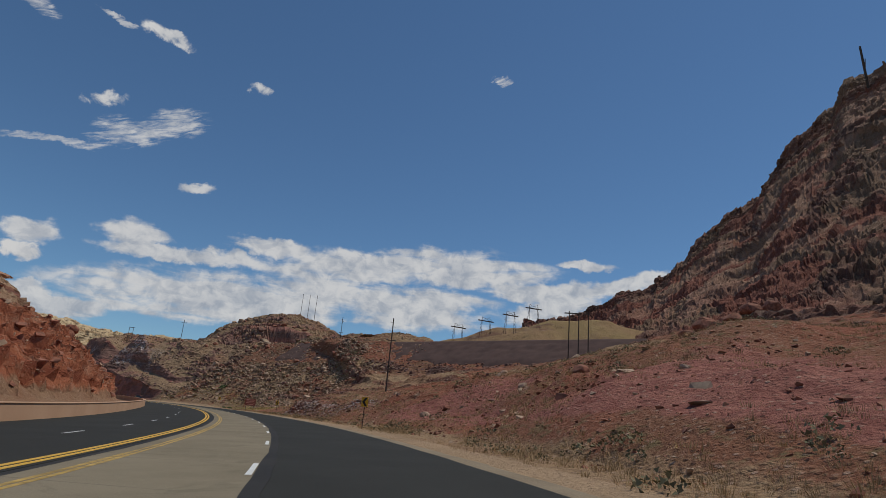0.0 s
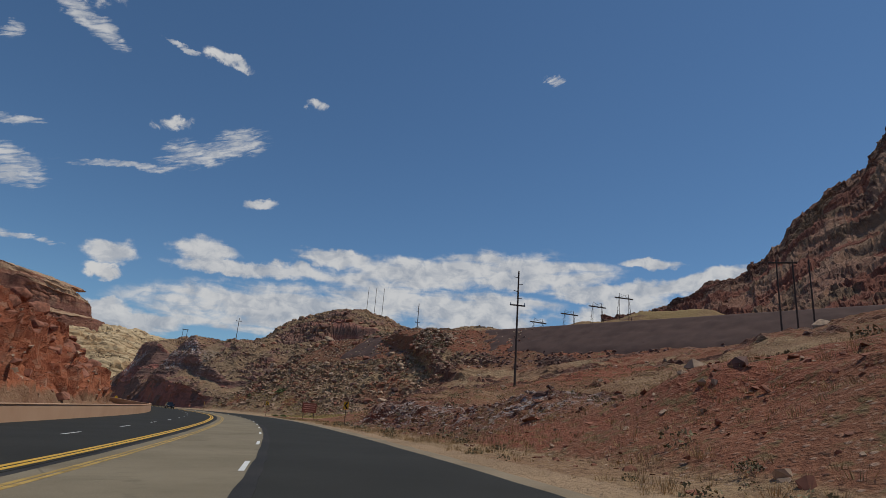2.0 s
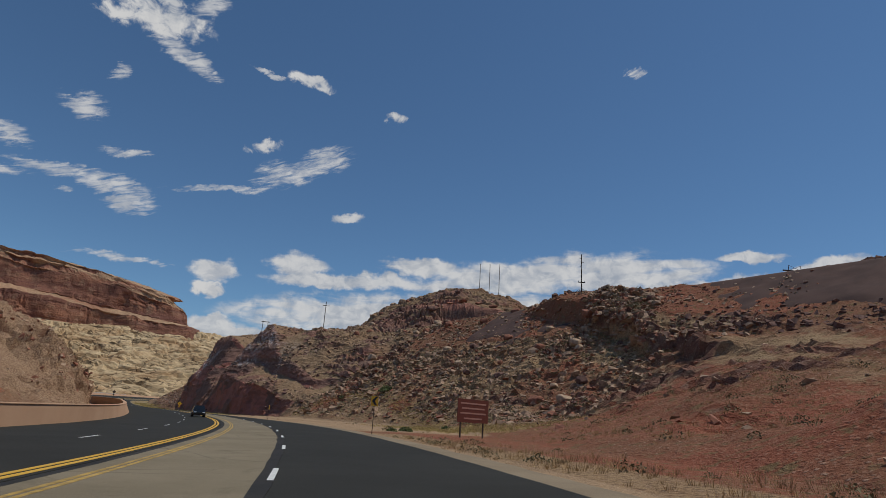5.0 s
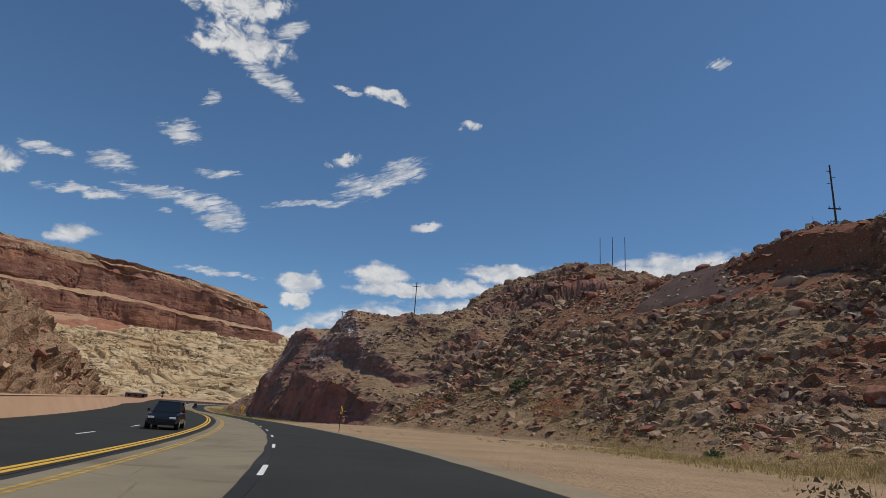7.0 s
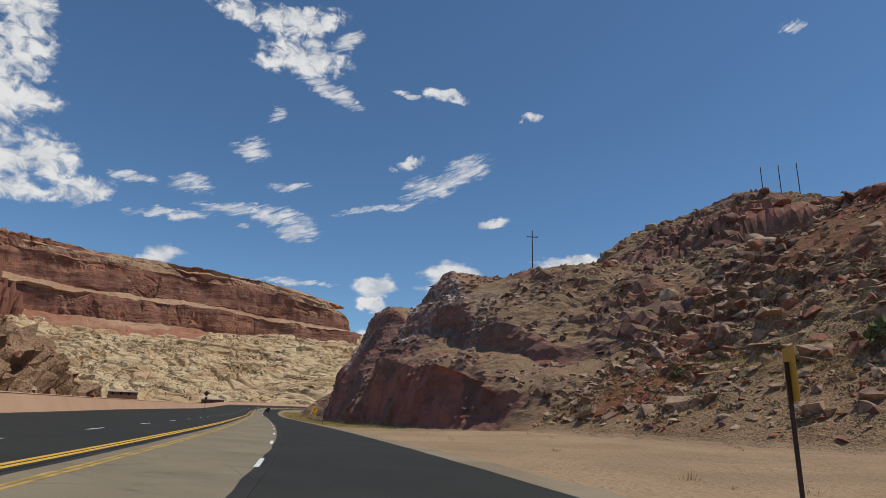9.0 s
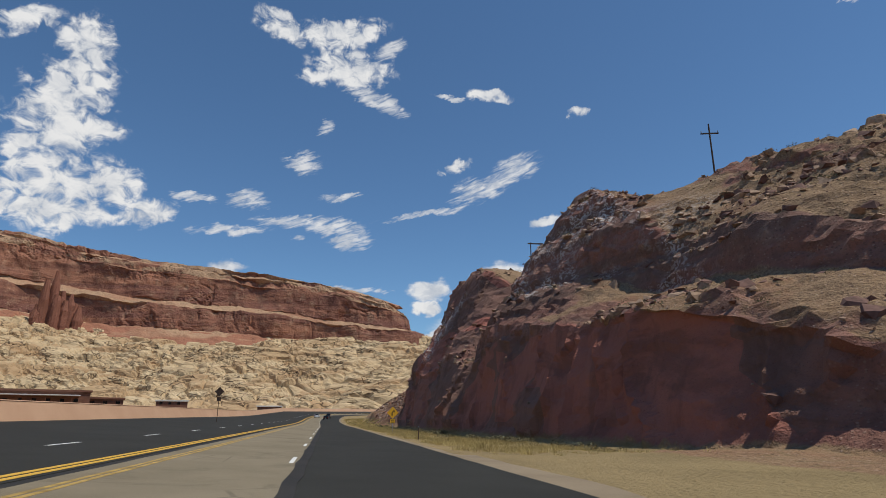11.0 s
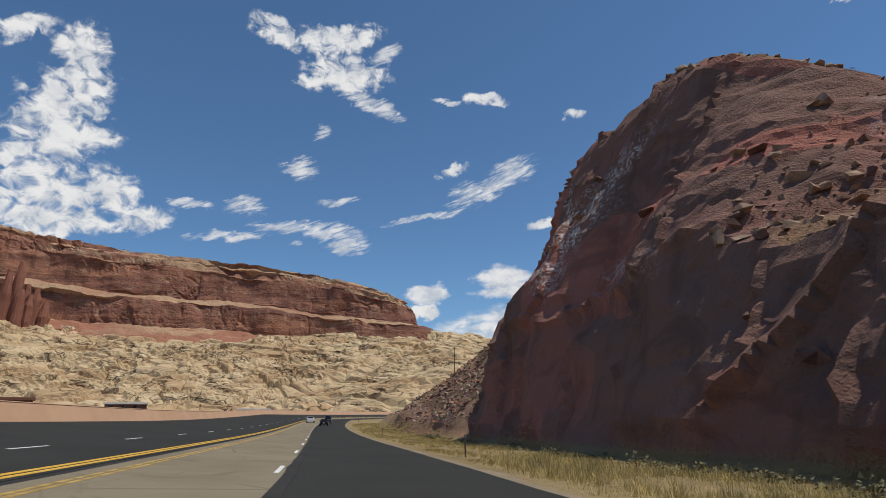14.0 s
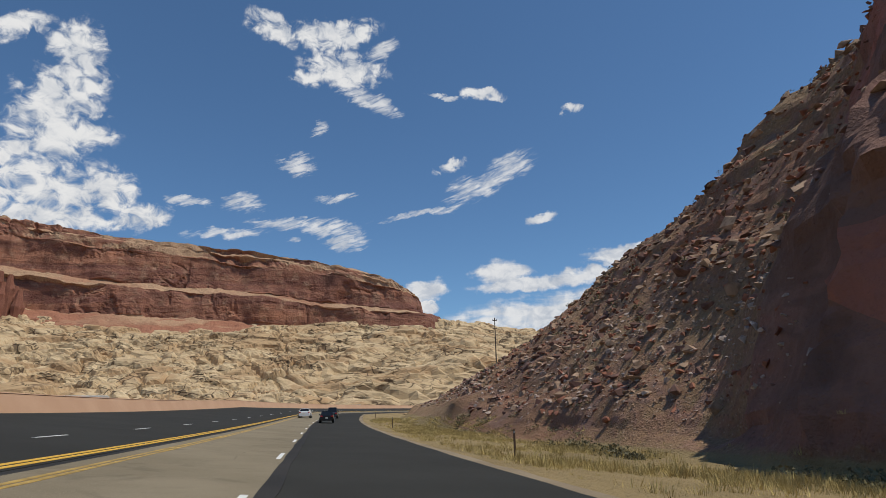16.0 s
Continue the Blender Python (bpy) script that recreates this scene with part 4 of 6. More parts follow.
def headland():
    s = np.arange(334.8, 700.0, 0.58)
    u, z = profile_land(s, HEAD_S, HEAD_U, HEAD_Z, 260, 1.15, 4.5)
    p, ss = land_points(s, u, z)
    x, y, z = p[..., 0], p[..., 1], p[..., 2]
    z = np.where(u > 60, np.maximum(z, hilltop(x, y)), z)
    gentle = np.clip(0.3 + 1.4 * fbm(x / 26, y / 26, x * 0, 3, 20), 0, 1) * np.clip((z - 12) / 5, 0, 1) * np.clip((460 - ss) / 20, 0, 1) * np.clip((u - 40) / 8, 0, 1)
    z = terrace(z, x, y, 3.0, gentle * 0.9, 26)
    z = terrace(z, x, y, 1.2, gentle * 0.8, 36)
    p = np.stack([x, y, z], -1)
    hill = np.clip((z + 0.9) / 2.0, 0, 1) * np.clip((u - 15) / 3, 0, 1)
    normal = grid_normals(p)
    face = np.clip((0.80 - np.abs(normal[..., 2])) / 0.25, 0, 1) * hill
    bulge = 1.6 * fbm(x / 17, y / 17, z / 15, 3, 21) * hill
    p = p + normal * bulge[..., None]
    z = p[..., 2]
    # layers that stand out and fall back
    layer = fbm(x / 160 + 5, y / 160, z / 2.6, 3, 25)
    sheer = np.clip((ss - 352) / 8, 0, 1) * np.clip((500 - ss) / 8, 0, 1)
    p = p + normal * (face * (0.9 * np.round(layer * 2.2) / 2.2) * (0.45 + 0.55 * (z > 14)) * np.interp(ss, (418, 436, 490, 505), (1.0, 0.4, 0.4, 0.8)))[..., None]
    talus = np.clip((ss - 492) / 14, 0, 1) * np.clip((650 - ss) / 40, 0, 1)
    rough = np.clip(0.35 + 0.9 * fbm(x / 9, y / 9, z / 9, 3, 28), 0.1, 1)
    smoothwall = sheer * (z < np.interp(ss, (425, 446), (9, 60)) + 3 * fbm(x / 30, y / 30, x * 0, 2, 29)) * face
    slope = hill * (1 - face)
    share = np.clip(face * 1.1 + 0.62 * slope * np.clip(0.5 + fbm(x / 8, y / 8, z / 5, 3, 31), 0, 1), 0, 1)
    share = np.where(talus > 0.5, np.minimum(share, 0.45), share)
    amount = np.where(smoothwall > 0.5, 0.12, np.clip(share, 0, 1) * np.maximum(rough, 0.75 * slope) * np.interp(ss, (368, 380, 425, 440, 492, 500), (0.95, 0.6, 0.5, 0.22, 0.22, 0.45)) * (1 - 0.45 * talus))
    normal = grid_normals(p)
    near, second, who = cells(ss / 11 + 0.25 * fbm(x / 8, y / 8, z / 8, 2, 37), z / 60, x * 0, 38)
    seam = np.exp(-((second - near) / 0.035) ** 2)
    shelf_line = np.exp(-((z - 14 - 2.5 * fbm(ss / 25, ss * 0, ss * 0, 2, 39)) / 0.5) ** 2)
    p = p + normal * (smoothwall * ((who - 0.5) * 1.1 - 0.8 * seam - 0.6 * shelf_line))[..., None]
    p = blocky(p, normal, amount, 3.2, 1.2, 55, 2.8)
    p = blocky(p, normal, hill * np.clip((u - 44) / 10, 0, 1) * np.where((np.abs(x + 101) < 19) & (np.abs(y - 396) < 7), 0.35, 1.0) * np.clip(0.35 + 0.6 * fbm(x / 25, y / 25, z / 20, 3, 34), 0.06, 0.42), 7.0, 3.0, 57, 1.6)
    p[..., 2] += hill * 0.2 * fbm(x / 2.2, y / 2.2, z / 2.2, 3, 33)
    p[:, 0] = np.stack([*on_road(s, u[:, 0]), road_z(s, u[:, 0]) - 0.16], -1)
    ob = array_mesh("sandstone_headland", p.reshape(-1, 3), grid_faces(*p.shape[:2], True), CLIFF, smooth=False, rock=share, dirt=np.clip(1.2 - hill * 3, 0, 1), crust=np.clip((ss - 366) / 10, 0, 1) * np.clip((58 - u) / 8, 0, 1) * np.clip((505 - ss) / 10, 0, 1) * np.clip(face * 1.4, 0, 1) * np.clip((z - 11) / 5, 0, 1) * np.clip(1.9 * fbm(x / 15, y / 15, z / 12, 3, 35) - 0.36, 0, 0.75), plain_share=np.clip(smoothwall * 1.5, 0, 1), straw=slope * (1 - smoothwall) * np.clip((u - 28) / 4 + talus, 0, 1) * np.clip(0.5 + 1.0 * fbm(x / 10, y / 10, z / 8, 3, 40), 0, 0.9) * (1 - 0.5 * talus))
    tagged(ob, "dark red sandstone cliff cut beside the road", "cliff", kind="structure")
    return p, normal, share, ss, u, talus


WALL_BACK = -17.2
LEFT_S = (-80, 60, 130, 185, 203, 212, 235, 270, 300, 325, 348, 366, 385, 420)
LEFT_U = (
    (WALL_BACK, -22, -30, -44, -62, -110, -150), (WALL_BACK, -22, -30, -44, -62, -110, -150), (WALL_BACK, -22, -30, -44, -58, -110, -150), (WALL_BACK, -23, -29, -38, -50, -110, -150),
    (WALL_BACK, -25, -29, -36, -46, -110, -150), (WALL_BACK, -26, -32, -38, -60, -110, -150), (WALL_BACK, -23, -30, -40, -60, -110, -150), (WALL_BACK, -23, -28, -38, -52, -110, -150),
    (WALL_BACK, -23, -27, -34, -46, -110, -150), (WALL_BACK, -23, -26, -35, -48, -110, -150), (WALL_BACK, -22, -25, -30, -44, -110, -150), (WALL_BACK, -21, -24, -30, -44, -110, -150),
    (WALL_BACK, -21, -26, -34, -50, -110, -150), (WALL_BACK, -22, -30, -40, -60, -110, -150),
)
LEFT_Z = (
    (0, .3, 6, 16, 24, 30, -2), (0, .3, 6, 16, 24, 30, -2), (0, .3, 6, 16, 23, 28, -2), (0, .3, 6, 15, 22, 24, -2), (0, .3, 5, 13, 17, 16, -2), (0, .3, 2, 3, 4, 5, -2),
    (0, .3, 2, 4, 7, 8, -2), (0, .3, 5, 10, 15, 16, -2), (0, .3, 7, 14, 19, 18, -2), (0, .3, 8, 17, 21, 18, -2), (0, .3, 8, 12, 15, 12, -2), (0, .3, 4, 6, 7, 6, -2),
    (0, .1, 1, 2, 2, 1, -2), (0, 0, 0, 0, 0, -1, -2),
)


def left_cut():
    s = np.arange(22.0, 420.0, 0.72)
    u, z = profile_land(s, LEFT_S, LEFT_U, LEFT_Z, 150)
    u = u + (wall_u(s) + 16.5)[:, None] * np.clip((-u - 12) / 6, 0, 1) * np.clip((60 + u) / 30, 0, 1)
    p, ss = land_points(s, u, z, -1)
    p[..., 2] += np.clip(1 - (np.abs(u) - 18) / 8, 0, 1) * np.maximum(road_z(ss, u) * 0.75, -1) * 0.4
    x, y, z = p[..., 0], p[..., 1], p[..., 2]
    hill = np.clip((z + 0.2) / 2.5, 0, 1) * np.clip((-u - 21) / 3, 0, 1)
    normal = -grid_normals(p)
    p = p + normal * (1.3 * fbm(x / 14, y / 14, z / 12, 3, 71) * hill)[..., None]
    steep = np.clip((0.9 - np.abs(normal[..., 2])) / 0.3, 0, 1)
    share = np.clip(hill * (0.45 + 0.5 * steep + 0.5 * fbm(x / 10, y / 10, z / 8, 3, 73)), 0, 1)
    share = np.maximum(share, 0.95 * hill * np.clip((225 - ss) / 10, 0, 1) * np.clip((16 - z) / 3, 0, 1))
    p = blocky(p, normal, share * 1.7, 3.2, 1.4, 77, 1.1)
    ob = array_mesh("left_rock_cut", p.reshape(-1, 3), grid_faces(*p.shape[:2]), LEFT_ROCK, smooth=False, rock=share, straw=np.clip((ss - 215) / 40, 0, 1) * 0.95 + np.clip((z - 13) / 5, 0, 1) * (ss < 215) * 0.8)
    tagged(ob, "broken red and tan rock slope behind the barrier wall", "rock slope", kind="structure")
    return p, normal, share, ss, u


def plan_curve(points, count):
    q = np.asarray(points, float)
    length = np.concatenate([[0], np.cumsum(np.hypot(*np.diff(q[:, :2], axis=0).T))])
    t = np.linspace(0, length[-1], count)
    out = np.stack([np.interp(t, length, q[:, k]) for k in range(q.shape[1])], 1)
    w = max(3, (count // 22) | 1)
    for k in range(q.shape[1]):
        out[:, k] = np.convolve(np.pad(out[:, k], w // 2, "edge"), np.ones(w) / w, "valid")
    d = np.gradient(out[:, :2], axis=0)
    d /= np.linalg.norm(d, axis=1, keepdims=True)
    return out, np.stack([d[:, 1], -d[:, 0]], 1)


def mesa():
    rim = ((-1130, 60, 276), (-1150, 260, 272), (-1140, 460, 264), (-1075, 630, 243), (-985, 722, 222), (-905, 820, 214), (-825, 900, 200), (-745, 938, 176), (-722, 950, 166), (-735, 985, 158), (-800, 1040, 160), (-900, 1090, 165))
    line, out = plan_curve(rim, 500)
    d = np.concatenate([np.linspace(-220, -8, 40), np.linspace(-6, 14, 26), np.linspace(14.5, 22, 70), np.linspace(23, 46, 30), np.linspace(46.5, 54, 40), np.linspace(55, 84, 24), np.linspace(90, 170, 10)])
    drop = np.interp(d, (-220, -30, 0, 3, 10, 13, 15, 18, 22, 46, 48, 54, 84, 170), (-22, -3, 0, 6, 9, 16, 18, 42, 56, 65, 70, 96, 112, 176))
    x = line[:, None, 0] + out[:, None, 0] * d
    y = line[:, None, 1] + out[:, None, 1] * d
    fall = np.interp(line[:, 2], (158, 195, 262), (0.62, 0.95, 1.25))[:, None]
    z = line[:, None, 2] - drop * np.where(drop > 0, fall, 1)
    p = np.stack([x, y, z], -1)
    normal = grid_normals(p)
    normal *= np.sign(normal[..., 2:3] + 1e-6)
    steep = np.clip((0.85 - np.abs(normal[..., 2])) / 0.3, 0, 1)
    p = p + normal * (steep * 7 * fbm(x / 60, y / 60, z / 90, 4, 101))[..., None]
    p = p + normal * (1.4 * np.round(2 * fbm(x / 300, y / 300, z / 9, 3, 103)) / 2 * np.where(d[None, :] < 14, 1.0, 0.35) * (d[None, :] > -40))[..., None]
    share = np.clip(0.15 + steep + 0.4 * fbm(x / 40, y / 40, z / 10, 3, 105), 0, 1)
    p = blocky(p, normal, np.clip(0.10 + 0.5 * fbm(x / 70, y / 70, z / 25, 3, 109), 0.06, 0.5) * np.clip(steep + 0.25, 0, 1), 22.0, 6.0, 107, 0.55)
    p[..., 2] += 0.9 * fbm(x / 9, y / 9, z / 9, 3, 108) + (1 - steep) * 2.2 * fbm(x / 24, y / 24, z / 24, 3, 110)
    patchy = 0.9 * fbm(x / 70, y / 70, z / 12, 3, 111)
    rim_dust = np.where(d < 14, 0.62, np.where((d > 22) & (d < 46.5), 0.34, 0.0))[None, :] + patchy * (d < 46.5)[None, :] * ((d < 14) | (d > 22))[None, :]
    apron = np.clip((d - 54) / 4, 0, 1)[None, :] * (0.8 + patchy)
    ob = array_mesh("mesa", p.reshape(-1, 3), grid_faces(*p.shape[:2]), MESA_ROCK, smooth=False, rock=share, straw=np.clip(rim_dust, 0, 1), clay=np.clip(apron, 0, 1))
    tagged(ob, "flat topped red sandstone mesa with layered cliffs", "mesa", kind="structure")
    return p[:, 30:70], normal[:, 30:70]


def slickrock():
    foot = ((-1240, 60, 130), (-1080, 260, 134), (-1060, 460, 136), (-1000, 610, 122), (-925, 690, 108), (-850, 775, 104), (-775, 850, 104), (-700, 905, 108), (-640, 1000, 104), (-520, 1090, 98), (-360, 1160, 92), (-160, 1200, 100), (60, 1210, 110))
    line, out = plan_curve(foot, 700)
    d = np.concatenate([np.linspace(-60, 0, 12), np.linspace(2, 420, 280)])
    x = line[:, None, 0] + out[:, None, 0] * d
    y = line[:, None, 1] + out[:, None, 1] * d
    share_down = np.interp(d, (-60, 0, 60, 160, 260, 340, 420), (-0.16, 0.0, 0.16, 0.46, 0.78, 0.96, 1.06))
    z = line[:, None, 2] * (1 - share_down) - 2.0 * share_down
    body = np.clip((z - 2) / 12, 0, 1)
    dome = fbm(x / 75, y / 75, z / 40, 3, 121)
    z = z + body * 7.0 * dome
    p = np.stack([x, y, z], -1)
    normal = grid_normals(p)
    normal *= np.sign(normal[..., 2:3] + 1e-6)
    wx = x + 22 * fbm(x / 60, y / 60, z / 60, 2, 123)
    bed = fbm((wx * 0.5 + y * 0.5) / 60, (y - wx) / 160, (z + 0.10 * wx) / 3.8, 4, 125)
    p = p + normal * (body * 1.1 * bed)[..., None]
    wz = z + 9 * fbm(x / 45, y / 45, z / 45, 2, 133)
    near, second, who = cells(wx / 24, y / 24, (wz + 0.22 * wx) / 9, 135)
    p = p + normal * (body * (2.0 * (who - 0.5) * 2 - 4.0 * np.exp(-((second - near) / 0.09) ** 2)))[..., None]
    p = blocky(p, normal, body * np.clip(0.15 + 0.7 * fbm(x / 50, y / 50, z / 30, 3, 127), 0.04, 0.6), 13.0, 5.0, 129, 2.4)
    share = np.clip(body * (0.62 + 0.7 * fbm(x / 30, y / 30, z / 12, 3, 131)), 0, 1)
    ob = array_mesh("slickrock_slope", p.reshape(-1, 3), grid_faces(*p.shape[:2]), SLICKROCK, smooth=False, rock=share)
    tagged(ob, "pale cream sandstone slope with painted dark joint lines below the mesa", "rock slope", kind="structure")
    return p[:, 20:], normal[:, 20:], body[:, 20:]


def mountain():
    eye = Vector((-9.7, 43.7, 1.4))
    crest = []
    for az, el in ((-7.5, 9.6), (-11.6, 11.2), (-18.6, 13.6), (-23.0, 16.4), (-23.6, 17.6), (-24.6, 19.0), (-29.3, 22.0), (-33.0, 26.2), (-35.6, 28.6), (-39.5, 30.6), (-46.0, 31.5), (-60.0, 31.0), (-80.0, 28.0)):
        far = 1050.0
        crest.append((eye.x + far * math.sin(-radians(az)), eye.y + far * math.cos(radians(az)), 1.4 + far * math.tan(radians(el))))
    line, out = plan_curve(crest, 580)
    line[:, 2] += 9 * np.round(2 * fbm(np.arange(580) / 16.0, np.zeros(580), np.zeros(580), 3, 141)) / 2
    t = np.concatenate([np.linspace(-0.2, 0, 8), np.linspace(0.01, 0.14, 60), np.linspace(0.145, 1, 170)])
    toward = np.stack([eye.x - line[:, 0], eye.y - line[:, 1]], 1)
    toward /= np.linalg.norm(toward, axis=1, keepdims=True)
    reach = 800.0
    x = line[:, None, 0] + toward[:, None, 0] * t * reach
    y = line[:, None, 1] + toward[:, None, 1] * t * reach
    part_down = np.interp(t, (-0.2, 0, 0.02, 0.05, 0.14, 0.4, 0.7, 1.0), (0.1, 0, 0.035, 0.10, 0.19, 0.50, 0.80, 1.0))
    z = line[:, None, 2] * (1 - part_down) + 22 * part_down
    p = np.stack([x, y, z], -1)
    normal = grid_normals(p)
    normal *= np.sign(normal[..., 2:3] + 1e-6)
    rise = np.clip((z - 30) / 60, 0.05, 1)
    along = np.repeat((np.arange(580) / 580.0)[:, None], len(t), 1)
    down = np.repeat(t[None, :], 580, 0)
    sway = 0.05 * fbm(along * 14, down * 5, x * 0, 3, 142)
    beds = fbm(along * 7, (down + sway) * 30, x * 0, 4, 145)
    p = p + normal * (rise * (6 * fbm(x / 90, y / 90, z / 120, 4, 143) + 7.0 * np.round(beds * 3) / 3))[..., None]
    share = np.clip(0.45 + 0.9 * beds + (t < 0.10) * 0.5, 0, 1)
    p = blocky(p, normal, rise * np.clip(share * 0.9, 0.3, 0.8), 13.0, 5.5, 149, 1.3)
    ob = array_mesh("mountain_slope", p.reshape(-1, 3), grid_faces(*p.shape[:2], True), MOUNTAIN_ROCK, smooth=False, rock=share, straw=np.clip(0.25 + 0.9 * fbm(along * 20, down * 12, x * 0, 3, 146), 0, 0.8), clay=np.clip(1.2 * fbm(along * 9, down * 14, x * 0, 3, 148) + 0.6 * (down > 0.6) - 0.1, 0, 0.9))
    tagged(ob, "steep dark brown rocky mountain side with a cliff crest", "mountain", kind="structure")


def far_ridge():
    eye = (0.0, 0.0)
    crest = [(640 * math.sin(-radians(a)), 640 * math.cos(radians(a)), 1.4 + 640 * math.tan(radians(e))) for a, e in ((9, 6.2), (6, 6.7), (2, 7.2), (-1.8, 8.2), (-6, 9.4), (-9.2, 10.1), (-14, 10.3), (-22, 9.0))]
    line, out = plan_curve(crest, 260)
    t = np.linspace(-0.35, 1, 90)
    toward = -line[:, :2] / np.linalg.norm(line[:, :2], axis=1, keepdims=True)
    x = line[:, None, 0] + toward[:, None, 0] * t * 170
    y = line[:, None, 1] + toward[:, None, 1] * t * 170
    z = line[:, None, 2] * (1 - 0.9 * np.abs(t)) + 3 * fbm(x / 40, y / 40, x * 0, 4, 161)
    p = np.stack([x, y, z], -1)
    share = np.clip(0.2 + 0.6 * fbm(x / 30, y / 30, z / 8, 3, 163), 0, 1)
    ob = array_mesh("far_ridge", p.reshape(-1, 3), grid_faces(*p.shape[:2], True), RIDGE_SOIL, rock=share)
    tagged(ob, "tan grassy ridge beyond the railway", "ridge", kind="structure")


bank_land = right_bank()
head_land = headland()
left_land = left_cut()
mesa_land = mesa()
slick_land = slickrock()
mountain()
far_ridge()


# ---- rocks and plants ----
def rock_shape(rng, flat=0.7):
    bm = bmesh.new()
    for _ in range(9):
        v = Vector((rng.gauss(0, 1), rng.gauss(0, 1), rng.gauss(0, 1))).normalized() * rng.uniform(0.78, 1.0)
        bm.verts.new((v.x, v.y * rng.uniform(0.75, 1.0), v.z * flat))
    made = bmesh.ops.convex_hull(bm, input=bm.verts[:])
    bmesh.ops.delete(bm, geom=list({g for g in made["geom_unused"] + made["geom_interior"] if isinstance(g, bmesh.types.BMVert)}), context="VERTS")
    bmesh.ops.triangulate(bm, faces=bm.faces[:])
    bm.verts.index_update()
    verts = np.array([v.co[:] for v in bm.verts])
    faces = np.array([[v.index for v in f.verts] for f in bm.faces])
    bm.free()
    return verts, faces


def turned(rng, count):
    """Random turns, mostly about the upright."""
    a = rng.uniform(0, 2 * np.pi, count)
    b = rng.normal(0, 0.35, count)
    ca, sa, cb, sb = np.cos(a), np.sin(a), np.cos(b), np.sin(b)
    m = np.zeros((count, 3, 3))
    m[:, 0, 0], m[:, 0, 1] = ca, -sa
    m[:, 1, 0], m[:, 1, 1] = sa * cb, ca * cb
    m[:, 1, 2], m[:, 2, 0], m[:, 2, 1], m[:, 2, 2] = -sb, sa * sb, ca * sb, cb
    return m


def strew(name, places, sizes, shapes, mat, label, category, seed, sink=0.15):
    """Many small pieces joined into one object that nobody would count."""
    rng = np.random.RandomState(seed)
    turn = turned(rng, len(places))
    pick = rng.randint(0, len(shapes), len(places))
    verts, faces, base = [], [], 0
    for k, (v, f) in enumerate(shapes):
        which = np.nonzero(pick == k)[0]
        if not len(which):
            continue
        p = np.einsum("nij,vj->nvi", turn[which], v) * sizes[which][:, None, None] + places[which][:, None, :]
        p[..., 2] -= (sizes[which] * sink)[:, None]
        verts.append(p.reshape(-1, 3))
        faces.append((f[None] + (np.arange(len(which)) * len(v))[:, None, None] + base).reshape(-1, f.shape[1]))
        base += len(which) * len(v)
    ob = array_mesh(name, np.concatenate(verts), np.concatenate(faces), mat, smooth=False)
    return tagged(ob, label, category, kind="stuff")


shape_rng = random.Random(7)
ROCKS = [rock_shape(shape_rng, shape_rng.uniform(0.45, 0.85)) for _ in range(14)]
SLABS = [rock_shape(shape_rng, shape_rng.uniform(0.25, 0.45)) for _ in range(8)]


def pick_land(land, weight, count, seed):
    """Random places on a land form, by weight."""
    rng = np.random.RandomState(seed)
    p = land[0].reshape(-1, 3)
    a = np.linalg.norm(np.cross(np.gradient(land[0], axis=0), np.gradient(land[0], axis=1)), axis=2).ravel()
    w = np.clip(weight, 0, None).ravel() * a
    idx = rng.choice(len(p), count, p=w / w.sum())
    return p[idx] + rng.normal(0, 0.15, (count, 3)) * (1, 1, 0), idx


def sizes_of(count, low, high, seed, power=3.0):
    return low + (high - low) * np.random.RandomState(seed).random_sample(count) ** power


def grass_shape(rng, blades, high, wide):
    verts, faces = [], []
    for k in range(blades):
        a = rng.uniform(0, 6.283)
        r = wide * rng.uniform(0, 1) ** 0.7
        lean = rng.uniform(0.15, 0.8)
        h = high * rng.uniform(0.45, 1.0)
        x, y = r * math.cos(a), r * math.sin(a)
        w = 0.022
        verts += [(x - w * math.sin(a), y + w * math.cos(a), 0), (x + w * math.sin(a), y - w * math.cos(a), 0), (x + lean * math.cos(a) * h, y + lean * math.sin(a) * h, h)]
        faces.append((3 * k, 3 * k + 1, 3 * k + 2))
    return np.array(verts), np.array(faces)


def bush_shape(rng, leaves, flat=0.75):
    verts, faces = [], []
    for k in range(leaves):
        v = Vector((rng.gauss(0, 1), rng.gauss(0, 1), abs(rng.gauss(0, 1)))).normalized() * rng.uniform(0.35, 1.0) ** 0.6
        v.z *= flat
        a = Vector((rng.gauss(0, 1), rng.gauss(0, 1), rng.gauss(0, 1))).normalized()
        b = a.cross(Vector((rng.gauss(0, 1), rng.gauss(0, 1), rng.gauss(0, 1)))).normalized()
        s = rng.uniform(0.09, 0.19)
        for q in (v + a * s, v - a * s * 0.4 + b * s * 0.6, v - a * s * 0.4 - b * s * 0.6):
            verts.append((q.x, q.y, q.z))
        faces.append((3 * k, 3 * k + 1, 3 * k + 2))
    return np.array(verts), np.array(faces)


TUFTS = [grass_shape(shape_rng, 26, 0.8, 0.8) for _ in range(6)]
BUSHES = [bush_shape(shape_rng, 56) for _ in range(5)]


